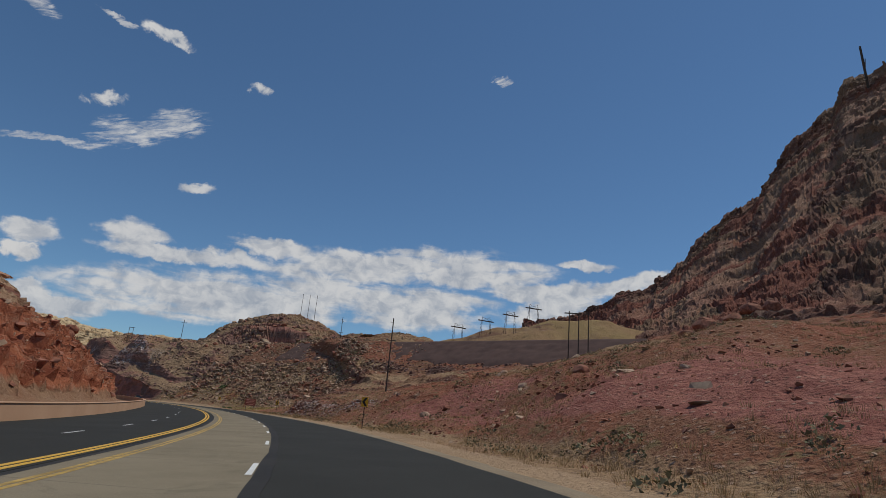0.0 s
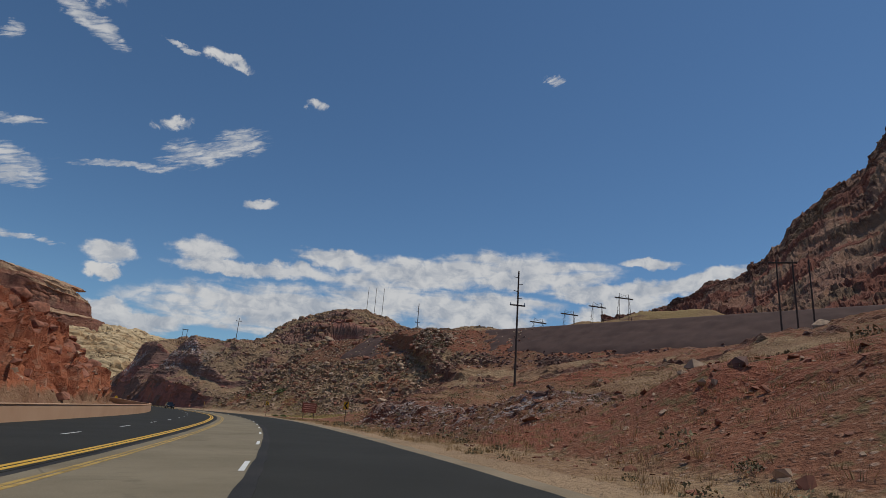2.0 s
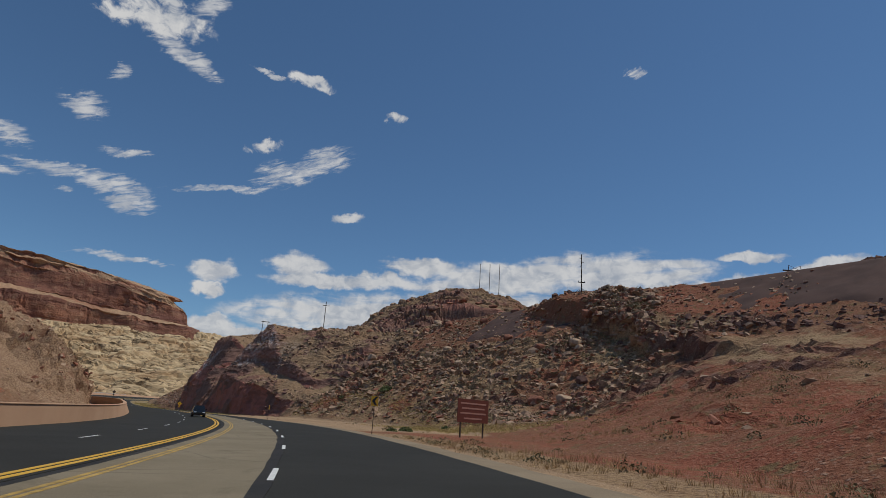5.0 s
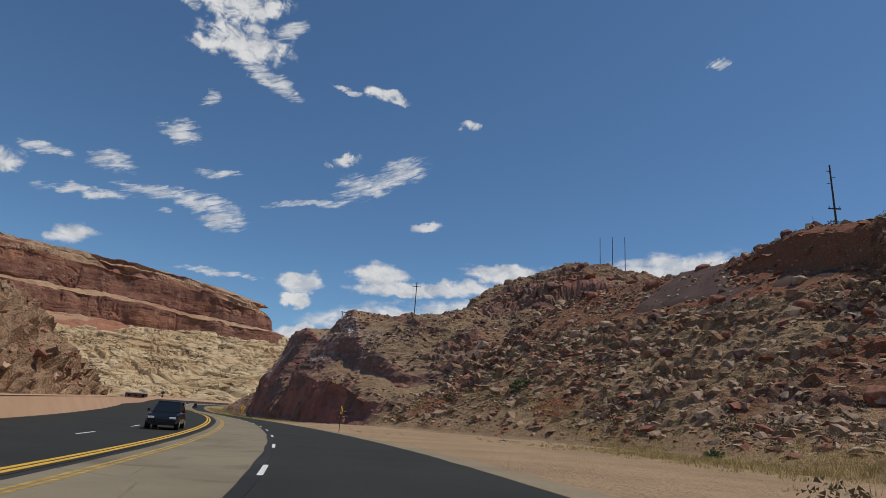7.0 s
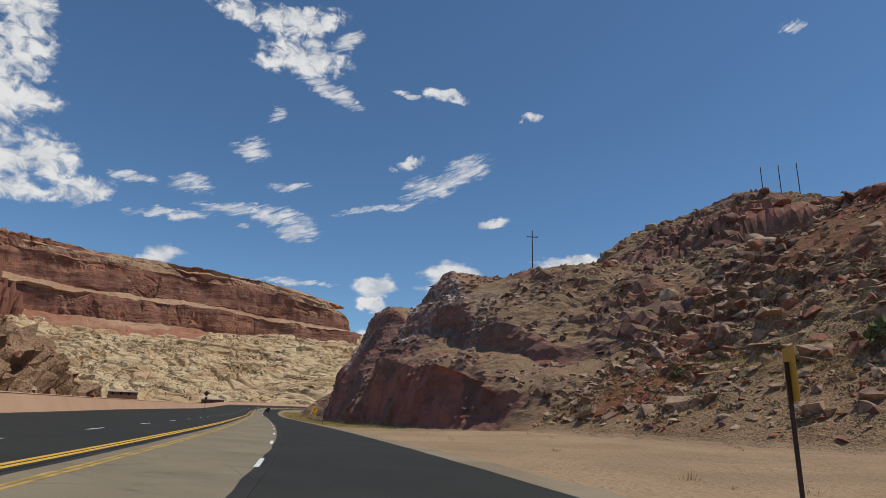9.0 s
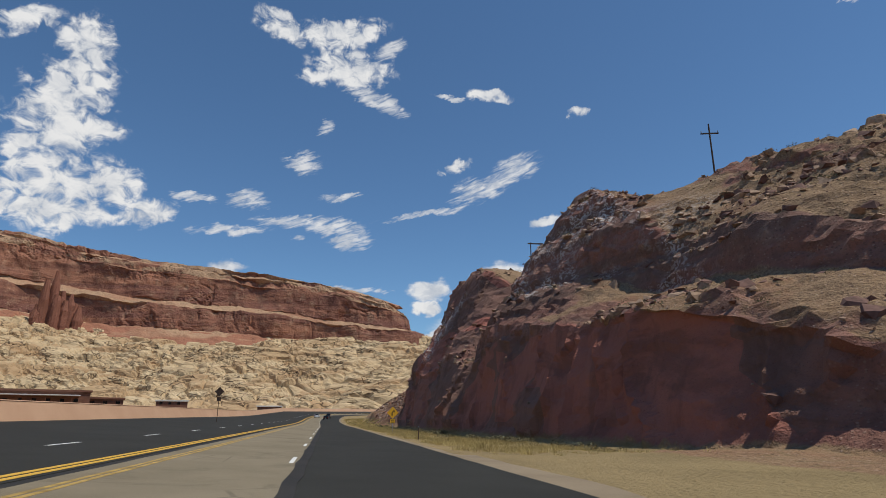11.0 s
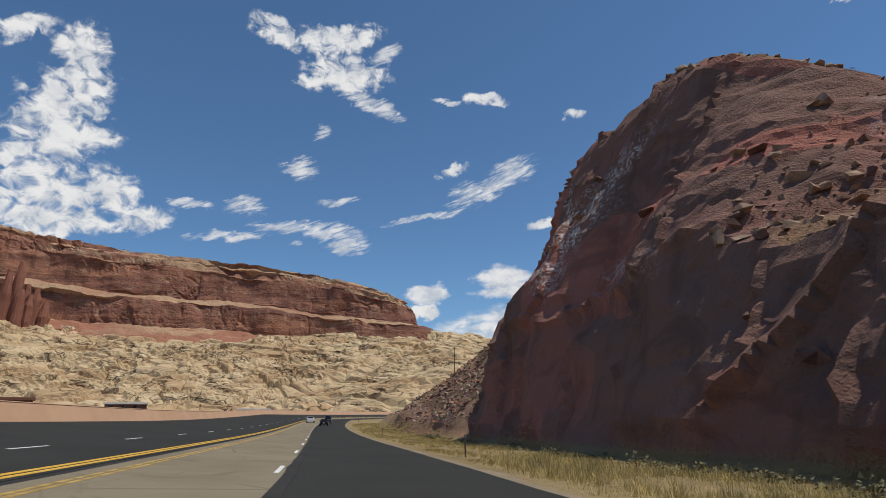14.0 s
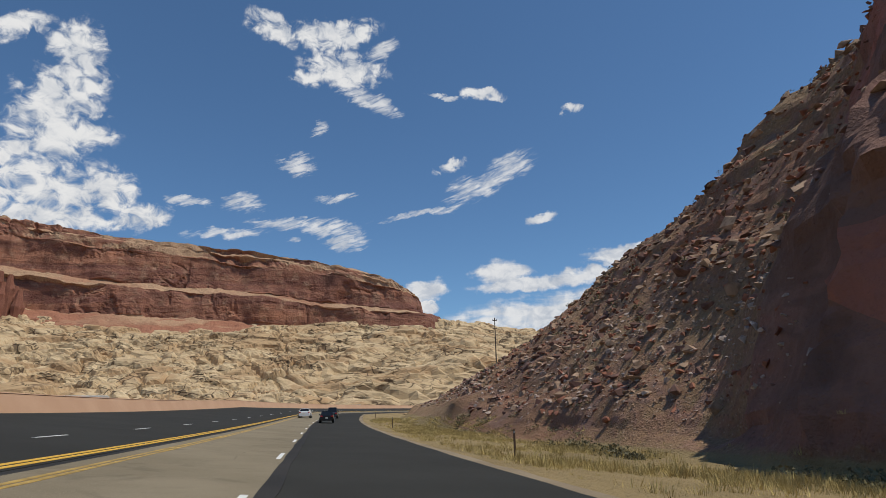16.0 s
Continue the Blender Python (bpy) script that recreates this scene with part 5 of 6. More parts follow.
def cover_land():
    p, normal, share, ss, u, gravel = bank_land
    z = p[..., 2]
    hill = np.clip((z - 0.8) / 2, 0, 1)
    clump = np.clip(0.4 + fbm(p[..., 0] / 14, p[..., 1] / 14, z * 0, 3, 201), 0, 1.2)
    bowl = np.clip((ss - 225) / 25, 0, 1)
    near = np.clip(1.1 - u / 55, 0.05, 1) * (ss > 6)
    near = np.where(ss > 225, np.clip(1.3 - u / 130, 0.05, 1) * 0.6, near)
    thin_out = np.where(ss < 205, 0.16 + 0.25 * np.clip((u - 40) / 20, 0, 1), 1.0)
    rocky = thin_out * np.clip((z - 0.5) / 1.2, 0, 1) * (0.3 + share * 0.5 + bowl * 0.8) * (0.3 + clump) * near
    place_, _ = pick_land(bank_land, rocky, 11000, 11)
    strew("rubble", place_, sizes_of(11000, 0.08, 0.9, 12, 4), ROCKS + SLABS, STONE_RED, "broken red sandstone rubble on the hillside", "rubble", 13)
    place_, _ = pick_land(bank_land, rocky, 13000, 14)
    strew("rubble", place_, sizes_of(13000, 0.08, 0.9, 15, 4), ROCKS + SLABS, STONE_TAN, "pale tan stone rubble on the hillside", "rubble", 16)
    place_, _ = pick_land(bank_land, rocky + gravel * 0.35 * (z < 33) * near, 3500, 17)
    strew("rubble", place_, sizes_of(3500, 0.08, 0.9, 18, 4), ROCKS, STONE_DARK, "dark brown rubble on the hillside", "rubble", 19)
    meadow = np.clip((u - 7.5) / 4, 0, 1) * (1 - 0.9 * gravel) * np.clip(1.2 - share, 0.1, 1) * clump * near
    meadow = meadow * np.where((ss > 206) & (z < 1.2), 0.03, 1)
    place_, _ = pick_land(bank_land, meadow, 13000, 21)
    strew("dry_grass", place_, sizes_of(13000, 0.16, 0.5, 22, 1.6), TUFTS, DRY_TUFT, "dry brown grass tufts on the hillside", "grass", 23, 0.02)
    scrub = meadow * np.clip(fbm(p[..., 0] / 7, p[..., 1] / 7, z * 0, 2, 205) + 0.25, 0, 1) + 0.5 * bowl * hill * near
    place_, _ = pick_land(bank_land, scrub, 1500, 24)
    strew("sagebrush", place_, sizes_of(1500, 0.25, 0.9, 25, 2), BUSHES, SAGE, "grey green desert scrub on the hillside", "shrubs", 26, 0.05)

    roadside = np.clip((ss - 4) / 6, 0, 1) * np.clip((135 - ss) / 20, 0, 1) * np.clip((u - 7.5) / 3, 0, 1) * np.clip((40 - u) / 10, 0, 1)
    strip = np.clip((u - 6.8) / 1.2, 0, 1) * np.clip((12.5 - u) / 2, 0, 1)
    upper = np.clip((u - 19) / 5, 0, 1)
    tuft = np.clip((ss - 4) / 6, 0, 1) * np.clip((205 - ss) / 10, 0, 1) * np.clip((62 - u) / 10, 0, 1) * (1.6 * strip + upper) * np.clip(0.45 + 1.2 * fbm(p[..., 0] / 6, p[..., 1] / 6, z * 0, 3, 207), 0.02, 1)
    place_, _ = pick_land(bank_land, tuft, 13000, 81)
    strew("dry_grass", place_, sizes_of(13000, 0.12, 0.45, 82, 1.6), TUFTS, DRY_TUFT, "dry brown grass on the red roadside bank", "grass", 83, 0.02)
    place_, _ = pick_land(bank_land, roadside * (0.2 + np.clip(fbm(p[..., 0] / 5, p[..., 1] / 5, z * 0, 3, 208), 0, 1)), 3500, 84)
    strew("rubble", place_, sizes_of(3500, 0.04, 0.36, 85, 3), ROCKS + SLABS, STONE_RED, "small red stones on the roadside bank", "rubble", 86)
    place_, _ = pick_land(bank_land, roadside, 1200, 87)
    strew("rubble", place_, sizes_of(1200, 0.04, 0.32, 88, 3), ROCKS + SLABS, STONE_TAN, "small tan stones on the roadside bank", "rubble", 89)
    place_, _ = pick_land(bank_land, tuft, 900, 91)
    strew("sagebrush", place_, sizes_of(900, 0.25, 0.75, 92, 2), BUSHES, SAGE, "low grey scrub on the roadside bank", "shrubs", 93, 0.05)
    grassy = np.exp(-((ss - 236) / 18) ** 2) * np.exp(-((u - 30) / 5) ** 2) + 0.9 * np.clip((ss - 255) / 10, 0, 1) * np.exp(-((u - np.interp(ss, (255, 292, 318, 335), (37, 42, 42, 31))) / 2.2) ** 2)
    place_, _ = pick_land(bank_land, grassy, 5000, 61)
    strew("dry_grass", place_, sizes_of(5000, 0.2, 0.6, 62, 1.6), TUFTS, STRAW, "tan dry grass beside the dirt pull-out", "grass", 63, 0.02)
    talus = bowl * hill * (u < 110) * (0.35 + clump) * (1 - 0.9 * gravel)
    place_, _ = pick_land(bank_land, talus, 1000, 67)
    strew("rubble", place_, sizes_of(1000, 0.2, 1.5, 68, 3), ROCKS + SLABS, STONE_RED, "angular red rock debris in the bowl", "rubble", 69)
    place_, _ = pick_land(bank_land, talus, 6500, 71)
    strew("rubble", place_, sizes_of(6500, 0.16, 1.8, 72, 4), SLABS + ROCKS, STONE_BROWN, "brown slabs and debris in the bowl", "rubble", 73)
    place_, _ = pick_land(bank_land, talus, 2300, 74)
    strew("sagebrush", place_, sizes_of(2300, 0.3, 1.2, 75, 2), BUSHES, SAGE, "dull green scrub among the rocks of the bowl", "shrubs", 76, 0.05)
    _, e = embankment_z(p[..., 0], p[..., 1])
    fringe = np.exp(-((e + 20) / 4.5) ** 2) * (ss > 60) * (ss < 240) * (u > 40)
    place_, _ = pick_land(bank_land, fringe, 2600, 101)
    strew("rubble", place_, sizes_of(2600, 0.2, 1.3, 102, 3), ROCKS, STONE_DARK, "dark loose rock along the foot of the embankment", "rubble", 103)
    outcrop = np.clip((ss - 90) / 8, 0, 1) * np.clip((152 - ss) / 8, 0, 1) * np.exp(-((u - np.interp(ss, (92, 124, 150), (17.0, 15.0, 14.5))) / 3.4) ** 2)
    place_, _ = pick_land(bank_land, outcrop, 3200, 27)
    strew("rubble", place_, sizes_of(3200, 0.04, 0.28, 28, 2.5), ROCKS + SLABS, STONE_PALE, "pale grey crusted stones on the roadside outcrop", "rubble", 29)
    place_, _ = pick_land(bank_land, outcrop, 1200, 64)
    strew("rubble", place_, sizes_of(1200, 0.05, 0.3, 65, 2.5), ROCKS + SLABS, STONE_DARK, "dark stones on the roadside outcrop", "rubble", 66)

    p, normal, share, ss, u, talus = head_land
    z = p[..., 2]
    hill = np.clip((z - 0.8) / 2, 0, 1) * np.clip((u - 18) / 2, 0, 1)
    upward = np.clip((np.abs(normal[..., 2]) - 0.45) / 0.3, 0, 1)
    clump = np.clip(0.45 + fbm(p[..., 0] / 12, p[..., 1] / 12, z / 12, 3, 211), 0, 1.2)
    near = np.clip(1.4 - u / 95, 0.03, 1)
    debris = hill * near * (upward * 0.9 * clump + talus * 0.12 * (ss < 600))
    place_, _ = pick_land(head_land, debris, 9000, 31)
    strew("rubble", place_, sizes_of(9000, 0.14, 1.2, 32, 3), ROCKS + SLABS, STONE_DARK, "dark broken stone on the cliff slopes", "rubble", 33)
    place_, _ = pick_land(head_land, debris, 14000, 34)
    strew("rubble", place_, sizes_of(14000, 0.14, 1.2, 35, 3), SLABS + ROCKS, STONE_BROWN, "brown slabs and stones on the cliff slopes", "rubble", 36)
    scree = hill * near * talus * (ss < 640)
    place_, _ = pick_land(head_land, scree, 9000, 94)
    strew("rubble", place_, sizes_of(9000, 0.10, 0.65, 95, 2.6), ROCKS + SLABS, STONE_RED, "red scree at the end of the cliff", "rubble", 96)
    place_, _ = pick_land(head_land, scree * np.clip(1.3 - z / 14, 0, 1), 4500, 97)
    strew("rubble", place_, sizes_of(4500, 0.08, 0.5, 98, 2.4), ROCKS + SLABS, STONE_PALE, "pale stones low on the scree slope", "rubble", 99)
    verge = np.clip((u - 6.8) / 1.2, 0, 1) * np.clip((20.5 - u) / 3, 0, 1) * np.clip((ss - 352) / 15, 0, 1) * (z < 1.5) * np.clip(0.35 + fbm(p[..., 0] / 5, p[..., 1] / 5, z * 0, 3, 213), 0.05, 1)
    place_, _ = pick_land(head_land, verge, 15000, 37)
    strew("dry_grass", place_, sizes_of(15000, 0.16, 0.55, 38, 1.6), TUFTS, STRAW, "yellow dry grass on the verge below the cliff", "grass", 39, 0.02)
    foot = verge * np.exp(-((u - 17.8) / 1.8) ** 2) * 4 + upward * hill * 0.25 * near * clump
    place_, _ = pick_land(head_land, foot, 2200, 41)
    strew("sagebrush", place_, sizes_of(2200, 0.25, 0.95, 42, 2), BUSHES, SAGE, "grey green scrub at the foot of the cliff", "shrubs", 43, 0.05)

    p, normal, share, ss, u = left_land
    z = p[..., 2]
    hill = np.clip((z - 0.5) / 2, 0, 1) * np.clip((-u - 21) / 2, 0, 1)
    place_, _ = pick_land(left_land, hill * (0.2 + share), 5000, 51)
    strew("rubble", place_, sizes_of(5000, 0.18, 1.3, 52, 3), ROCKS, STONE_RED, "broken red stone on the rock slope", "rubble", 53)
    place_, _ = pick_land(left_land, hill, 3500, 54)
    strew("rubble", place_, sizes_of(3500, 0.16, 0.9, 55, 3), ROCKS, STONE_TAN, "tan stone on the rock slope", "rubble", 56)


cover_land()


def ground_at(land, s, u):
    """The height of a land form near a place in plan."""
    x, y = on_road(s, u)
    d = (land[0][..., 0] - x) ** 2 + (land[0][..., 1] - y) ** 2
    return float(land[0].reshape(-1, 3)[d.argmin(), 2])


def boulder(s, u, size, mat, label, land, seed, flat=0.7, lift=0.25):
    rng = random.Random(seed)
    bm = bmesh.new()
    for _ in range(30):
        v = Vector((rng.gauss(0, 1), rng.gauss(0, 1), rng.gauss(0, 1))).normalized()
        q = max(abs(v.x), abs(v.y), abs(v.z))
        v = v * (0.55 + 0.45 / q * 0.8) * rng.uniform(0.85, 1.0)
        bm.verts.new((v.x * size, v.y * size * 0.85, v.z * size * flat))
    made = bmesh.ops.convex_hull(bm, input=bm.verts[:])
    bmesh.ops.delete(bm, geom=list({g for g in made["geom_unused"] + made["geom_interior"] if isinstance(g, bmesh.types.BMVert)}), context="VERTS")
    bmesh.ops.bevel(bm, geom=bm.edges[:], offset=size * 0.05, segments=2, affect="EDGES", profile=0.5)
    ob = mesh_object("boulder", bm, mat)
    x, y = on_road(s, u)
    ob.matrix_basis = pose(float(x), float(y), ground_at(land, s, u) + size * flat * lift, rng.uniform(-10, 10), rng.uniform(-10, 10), rng.uniform(0, 360))
    return tagged(ob, label, "boulder", "boulders on the slopes")


def boulders():
    rng = random.Random(31)
    named = (
        (54, 22, 0.7, STONE_TAN, "pale tan sandstone boulder in dry grass"), (75, 30, 0.8, STONE_TAN, "pale grey boulder on red earth"), (98, 26, 0.55, STONE_DARK, "dark square boulder on red earth"),
        (73, 71, 4.0, STONE_TAN, "large rounded tan boulder below the ledge"), (132, 84, 2.2, STONE_TAN, "flat tan boulder on the slope"), (110, 104, 3.0, STONE_RED, "red sandstone boulder by the ledge"),
        (40, 20, 0.8, STONE_RED, "red boulder on the earth bank"), (62, 15, 0.7, STONE_TAN, "small tan boulder near the road"),
    )
    for k, (s, u, size, mat, label) in enumerate(named):
        boulder(s, u, size, mat, label, bank_land, 300 + k)
    for k in range(16):
        s, u = 100 + rng.uniform(-4, 8) + (k % 3) * 4, 92 + k * 3.8
        boulder(s, u, rng.uniform(2.6, 5.0), STONE_RED, "broken red sandstone ledge block below the mountain", bank_land, 640 + k, rng.uniform(0.5, 0.75), 0.3)
    for k in range(46):
        s, u = rng.uniform(238, 333), rng.uniform(48, 92)
        mat, word = ((STONE_RED, "red"), (STONE_TAN, "tan"), (STONE_DARK, "dark brown"))[k % 3]
        boulder(s, u, rng.uniform(0.7, 2.0), mat, word + " angular boulder among rubble on the slope", bank_land, 400 + k)
    for k in range(40):
        s, u = rng.uniform(338, 420), rng.uniform(56, 120)
        mat, word = ((STONE_RED, "red"), (STONE_TAN, "tan"), (STONE_DARK, "dark brown"))[k % 3]
        boulder(s, u, rng.uniform(0.8, 2.4), mat, word + " boulder on the hill above the cliff", head_land, 500 + k)
    for k, (x, y, size) in enumerate(((-116, 400, 2.6), (-110, 401, 3.0), (-103, 401.5, 2.6), (-96, 402, 3.0), (-89, 402.5, 2.4))):
        s, u = off_road(x, y)
        boulder(s, u, size, STONE_RED, "very large flat red caprock block over the sheer rock front", head_land, 600 + k, 0.42, -0.2)
    for k in range(22):
        s, u = off_road(rng.uniform(-120, -80), rng.uniform(368, 388))
        mat, word = ((STONE_RED, "red"), (STONE_TAN, "tan"))[k % 2]
        boulder(s, u, rng.uniform(1.2, 3.0), mat, word + " fallen block below the sheer rock front", head_land, 660 + k)
    for k in range(34):
        s, u = rng.uniform(150, 204), -rng.uniform(26, 38)
        boulder(s, u, rng.uniform(0.9, 2.4), STONE_RED, "red boulder heaped behind the barrier wall", left_land, 700 + k)


boulders()


# ---- poles ----
def pole_things():
    def upright(at, high, arms, label, posts=(0.0,), turn=0.0, brackets=0, name="utility_pole", beam=None):
        ob = thing(name, label, "utility pole", "poles of the power lines", pose(at[0], at[1], at[2], 0, 0, turn))
        for x in posts:
            part("post", rod(bmesh.new(), (x, 0, -3.0), (x, 0, high), 0.20, 0.13), OLD_WOOD, ob)
        for z, half in arms:
            arm = part("crossarm", box(bmesh.new(), -half, half, -0.09, 0.09, z - 0.11, z + 0.11, 0.02), OLD_WOOD, ob)
            for x in (-half + 0.12, half - 0.12):
                part("insulator", rod(bmesh.new(), (x, 0, z + 0.11), (x, 0, z + 0.5), 0.09, 0.05, 6), GREY_METAL, arm)
        for k in range(brackets):
            side = 1 if k % 2 else -1
            z = high - 1.2 - 1.15 * k
            part("bracket", rod(bmesh.new(), (0, 0, z), (side * 0.75, 0, z + 0.12), 0.07, 0.05, 6), OLD_WOOD, ob)
        if beam:
            z, x0, x1 = beam
            part("beam", box(bmesh.new(), x0, x1, -0.12, 0.12, z - 0.16, z + 0.16, 0.02), OLD_WOOD, ob)
        return ob

    upright((-13.5, 155.0, 9.2), 17.4, ((11.6, 1.3),), "dark wooden utility pole with one crossarm and side brackets", turn=18, brackets=4)
    upright((39.0, 176, 21.5), 15.2, (), "three-post wooden power structure joined by a top beam", posts=(-2.8, 0, 2.8), turn=-10, beam=(14.6, -4.2, 0.8))
    upright((-53.5, 303, 34.0), 15.0, ((7.0, 1.0),), "dark wooden utility pole beside the railway embankment", turn=20, brackets=3)
    upright((-109, 458, 62.0), 26.5, (), "three bare wooden poles on the hilltop", posts=(-5.4, 0, 5.4), turn=5, name="pole_row")
    upright((-169, 382.7, 36.0), 14.8, ((13.0, 1.5),), "wooden utility pole with a wide crossarm on the cliff top", turn=30)
    upright((-222, 421, 35.0), 12.6, (), "two-post wooden power structure on the cliff top", posts=(-1.3, 1.3), turn=40, beam=(12.3, -2.1, 2.1))
    upright((-348.4, 536.5, 14.0), 16.3, ((15.5, 0.7), (13.0, 0.7)), "lone wooden utility pole beyond the cliff", turn=40)

    def lattice_tower(x, y, z, turn):
        ob = thing("lattice_tower", "far grey steel lattice tower on the ridge", "transmission tower", "towers on the ridge", pose(x, y, z, 0, 0, turn))
        for side in (-1, 1):
            bm = bmesh.new()
            for dx in (-1, 1):
                rod(bm, (side * 6 + dx * 1.4, 0, -2), (side * 4.5, 0, 22), 0.22, 0.14, 5)
            for k in range(5):
                rod(bm, (side * 6 - 1.2, 0, k * 4.0), (side * 5.2 + 1.1, 0, k * 4.0 + 4), 0.10, 0.10, 4)
            part("leg", bm, RUST_METAL, ob)
        part("crossarm", box(bmesh.new(), -9, 9, -0.4, 0.4, 17.4, 18.4, 0.05), RUST_METAL, ob)
        bm = bmesh.new()
        rod(bm, (-4.5, 0, 22), (4.5, 0, 18.4), 0.12, 0.12, 4)
        rod(bm, (4.5, 0, 22), (-4.5, 0, 18.4), 0.12, 0.12, 4)
        part("brace", bm, RUST_METAL, ob)

    for x, y, z, turn in ((84, 600, 103, 20), (62, 610, 96, 25), (38, 622, 90, 25), (10, 635, 83, 30)):
        lattice_tower(x, y, z, turn)
    mast = thing("mast", "dark leaning steel mast on the mountain crest", "mast", "", pose(618, 824, 566, 0, -14, 38))
    part("post", rod(bmesh.new(), (0, 0, -20), (0, 0, 62), 2.2, 1.6), OLD_WOOD, mast)
    part("arm", rod(bmesh.new(), (0, 0, 20), (14, 0, 44), 1.0, 0.7), OLD_WOOD, mast)
    part("arm", rod(bmesh.new(), (0, 0, 8), (-18, 0, 2), 1.0, 0.6), OLD_WOOD, mast)


pole_things()


# ---- road signs ----
def plate(bm, corners, y0, y1):
    front = [bm.verts.new((x, y0, z)) for x, z in corners]
    back = [bm.verts.new((x, y1, z)) for x, z in corners]
    bm.faces.new(front)
    bm.faces.new(back[::-1])
    for k in range(len(corners)):
        j = (k + 1) % len(corners)
        bm.faces.new((front[j], front[k], back[k], back[j]))
    return bm


def chevron_sign(s, u, turn=0.0, lift=0.0):
    spot = road_spot(s, u)
    spot.z = ground_at(bank_land, s, u) + lift
    ob = thing("chevron_sign", "yellow curve sign with a black chevron on a post", "road sign", "curve signs", pose(*spot, 0, 0, road_heading(s) + turn))
    part("post", box(bmesh.new(), -0.03, 0.03, 0.0, 0.06, -1.0, 2.55, 0.008), RUST_METAL, ob)
    panel = part("panel", plate(bmesh.new(), ((-0.32, 1.95), (0.32, 1.95), (0.32, 2.78), (-0.32, 2.78)), -0.022, -0.003), SIGN_YELLOW, ob)
    part("chevron", plate(bmesh.new(), ((0.05, 1.99), (0.27, 1.99), (0.0, 2.365), (0.27, 2.74), (0.05, 2.74), (-0.26, 2.365)), -0.028, -0.0225), SIGN_BLACK, panel)
    for z in (2.1, 2.62):
        part("bolt", rod(bmesh.new(), (0, -0.034, z), (0, -0.028, z), 0.014, 0.014, 6), GREY_METAL, panel)
    return ob


for s_, u_, turn_, lift_ in ((55, 7.1, -38, 0), (130.5, 8.3, -40, 0), (202, 7.0, -8, 0.5), (274, 7.0, 62, 0)):
    chevron_sign(s_, u_, turn_, lift_)


def text_mesh(words, size, depth=0.004):
    curve = bpy.data.curves.new("text", "FONT")
    curve.body, curve.size, curve.extrude, curve.align_x, curve.align_y = words, size, depth, "CENTER", "CENTER"
    holder = new("text", curve)
    data = bpy.data.meshes.new_from_object(holder.evaluated_get(bpy.context.evaluated_depsgraph_get()))
    bpy.data.objects.remove(holder)
    bpy.data.curves.remove(curve)
    return data


def curve_sign():
    s, u = 415.5, 9.4
    z = ground_at(head_land, s, u)
    x, y = on_road(s, u)
    ob = thing("curve_warning_sign", "yellow diamond curve arrow sign with a speed plate", "road sign", "", pose(float(x), float(y), z, 0, 0, road_heading(s)))
    part("post", box(bmesh.new(), -0.035, 0.035, 0.0, 0.07, -0.4, 3.4, 0.008), GREY_METAL, ob)
    r = 0.86
    diamond = part("diamond_panel", plate(bmesh.new(), ((0, 2.9 - r), (r, 2.9), (0, 2.9 + r), (-r, 2.9)), -0.022, -0.003), SIGN_YELLOW, ob)
    bm = bmesh.new()
    plate(bm, ((-0.16, 2.45), (-0.02, 2.45), (-0.02, 2.86), (0.14, 3.0), (0.05, 3.1), (-0.16, 2.92)), -0.028, -0.0225)
    plate(bm, ((0.02, 3.22), (0.32, 3.2), (0.24, 2.9)), -0.028, -0.0225)
    part("arrow", bm, SIGN_BLACK, diamond)
    speed = part("speed_plate", plate(bmesh.new(), ((-0.34, 1.42), (0.34, 1.42), (0.34, 2.0), (-0.34, 2.0)), -0.022, -0.003), SIGN_YELLOW, ob)
    for words, size, z1 in (("60", 0.40, 1.78), ("MPH", 0.17, 1.52)):
        data = text_mesh(words, size)
        data.materials.append(SIGN_BLACK)
        t = new("numerals" if words == "60" else "lettering", data)
        t.parent = speed
        t.matrix_basis = pose(0, -0.0265, z1, 90, 0, 0)


curve_sign()


def sign_back():
    s, u = 411.5, -14.7
    spot = road_spot(s, u)
    ob = thing("sign_back", "back of a diamond sign with a small plate on a post", "road sign", "", pose(*spot, 0, 0, road_heading(s)))
    part("post", box(bmesh.new(), -0.04, 0.04, -0.05, 0.0, -1.5, 4.5, 0.01), RUST_METAL, ob)
    part("diamond_panel", plate(bmesh.new(), ((0, 3.35), (0.62, 3.97), (0, 4.59), (-0.62, 3.97)), 0.004, 0.022), RUST_METAL, ob, "brown back of a diamond panel")
    part("speed_plate", plate(bmesh.new(), ((-0.27, 2.68), (0.27, 2.68), (0.27, 3.22), (-0.27, 3.22)), 0.004, 0.022), RUST_METAL, ob)


sign_back()


def info_board():
    s, u = 202.6, 16.7
    x, y = on_road(s, u)
    ob = thing("information_board", "brown information board on two posts in the verge scrub", "road sign", "", pose(float(x), float(y), ground_at(bank_land, s, u), 0, 0, road_heading(s) + 24))
    for x0 in (-1.5, 1.5):
        part("post", box(bmesh.new(), x0 - 0.06, x0 + 0.06, 0.0, 0.12, -0.5, 3.4, 0.01), OLD_WOOD, ob)
    panel = part("panel", box(bmesh.new(), -2.05, 2.05, -0.06, -0.004, 1.35, 3.5, 0.01), SIGN_BROWN, ob)
    for z, half in ((3.1, 1.7), (2.65, 1.5), (2.2, 1.7), (1.72, 1.2)):
        part("text_bar", box(bmesh.new(), -half, half, -0.075, -0.061, z - 0.07, z + 0.07), SIGN_PALE, panel)


info_board()


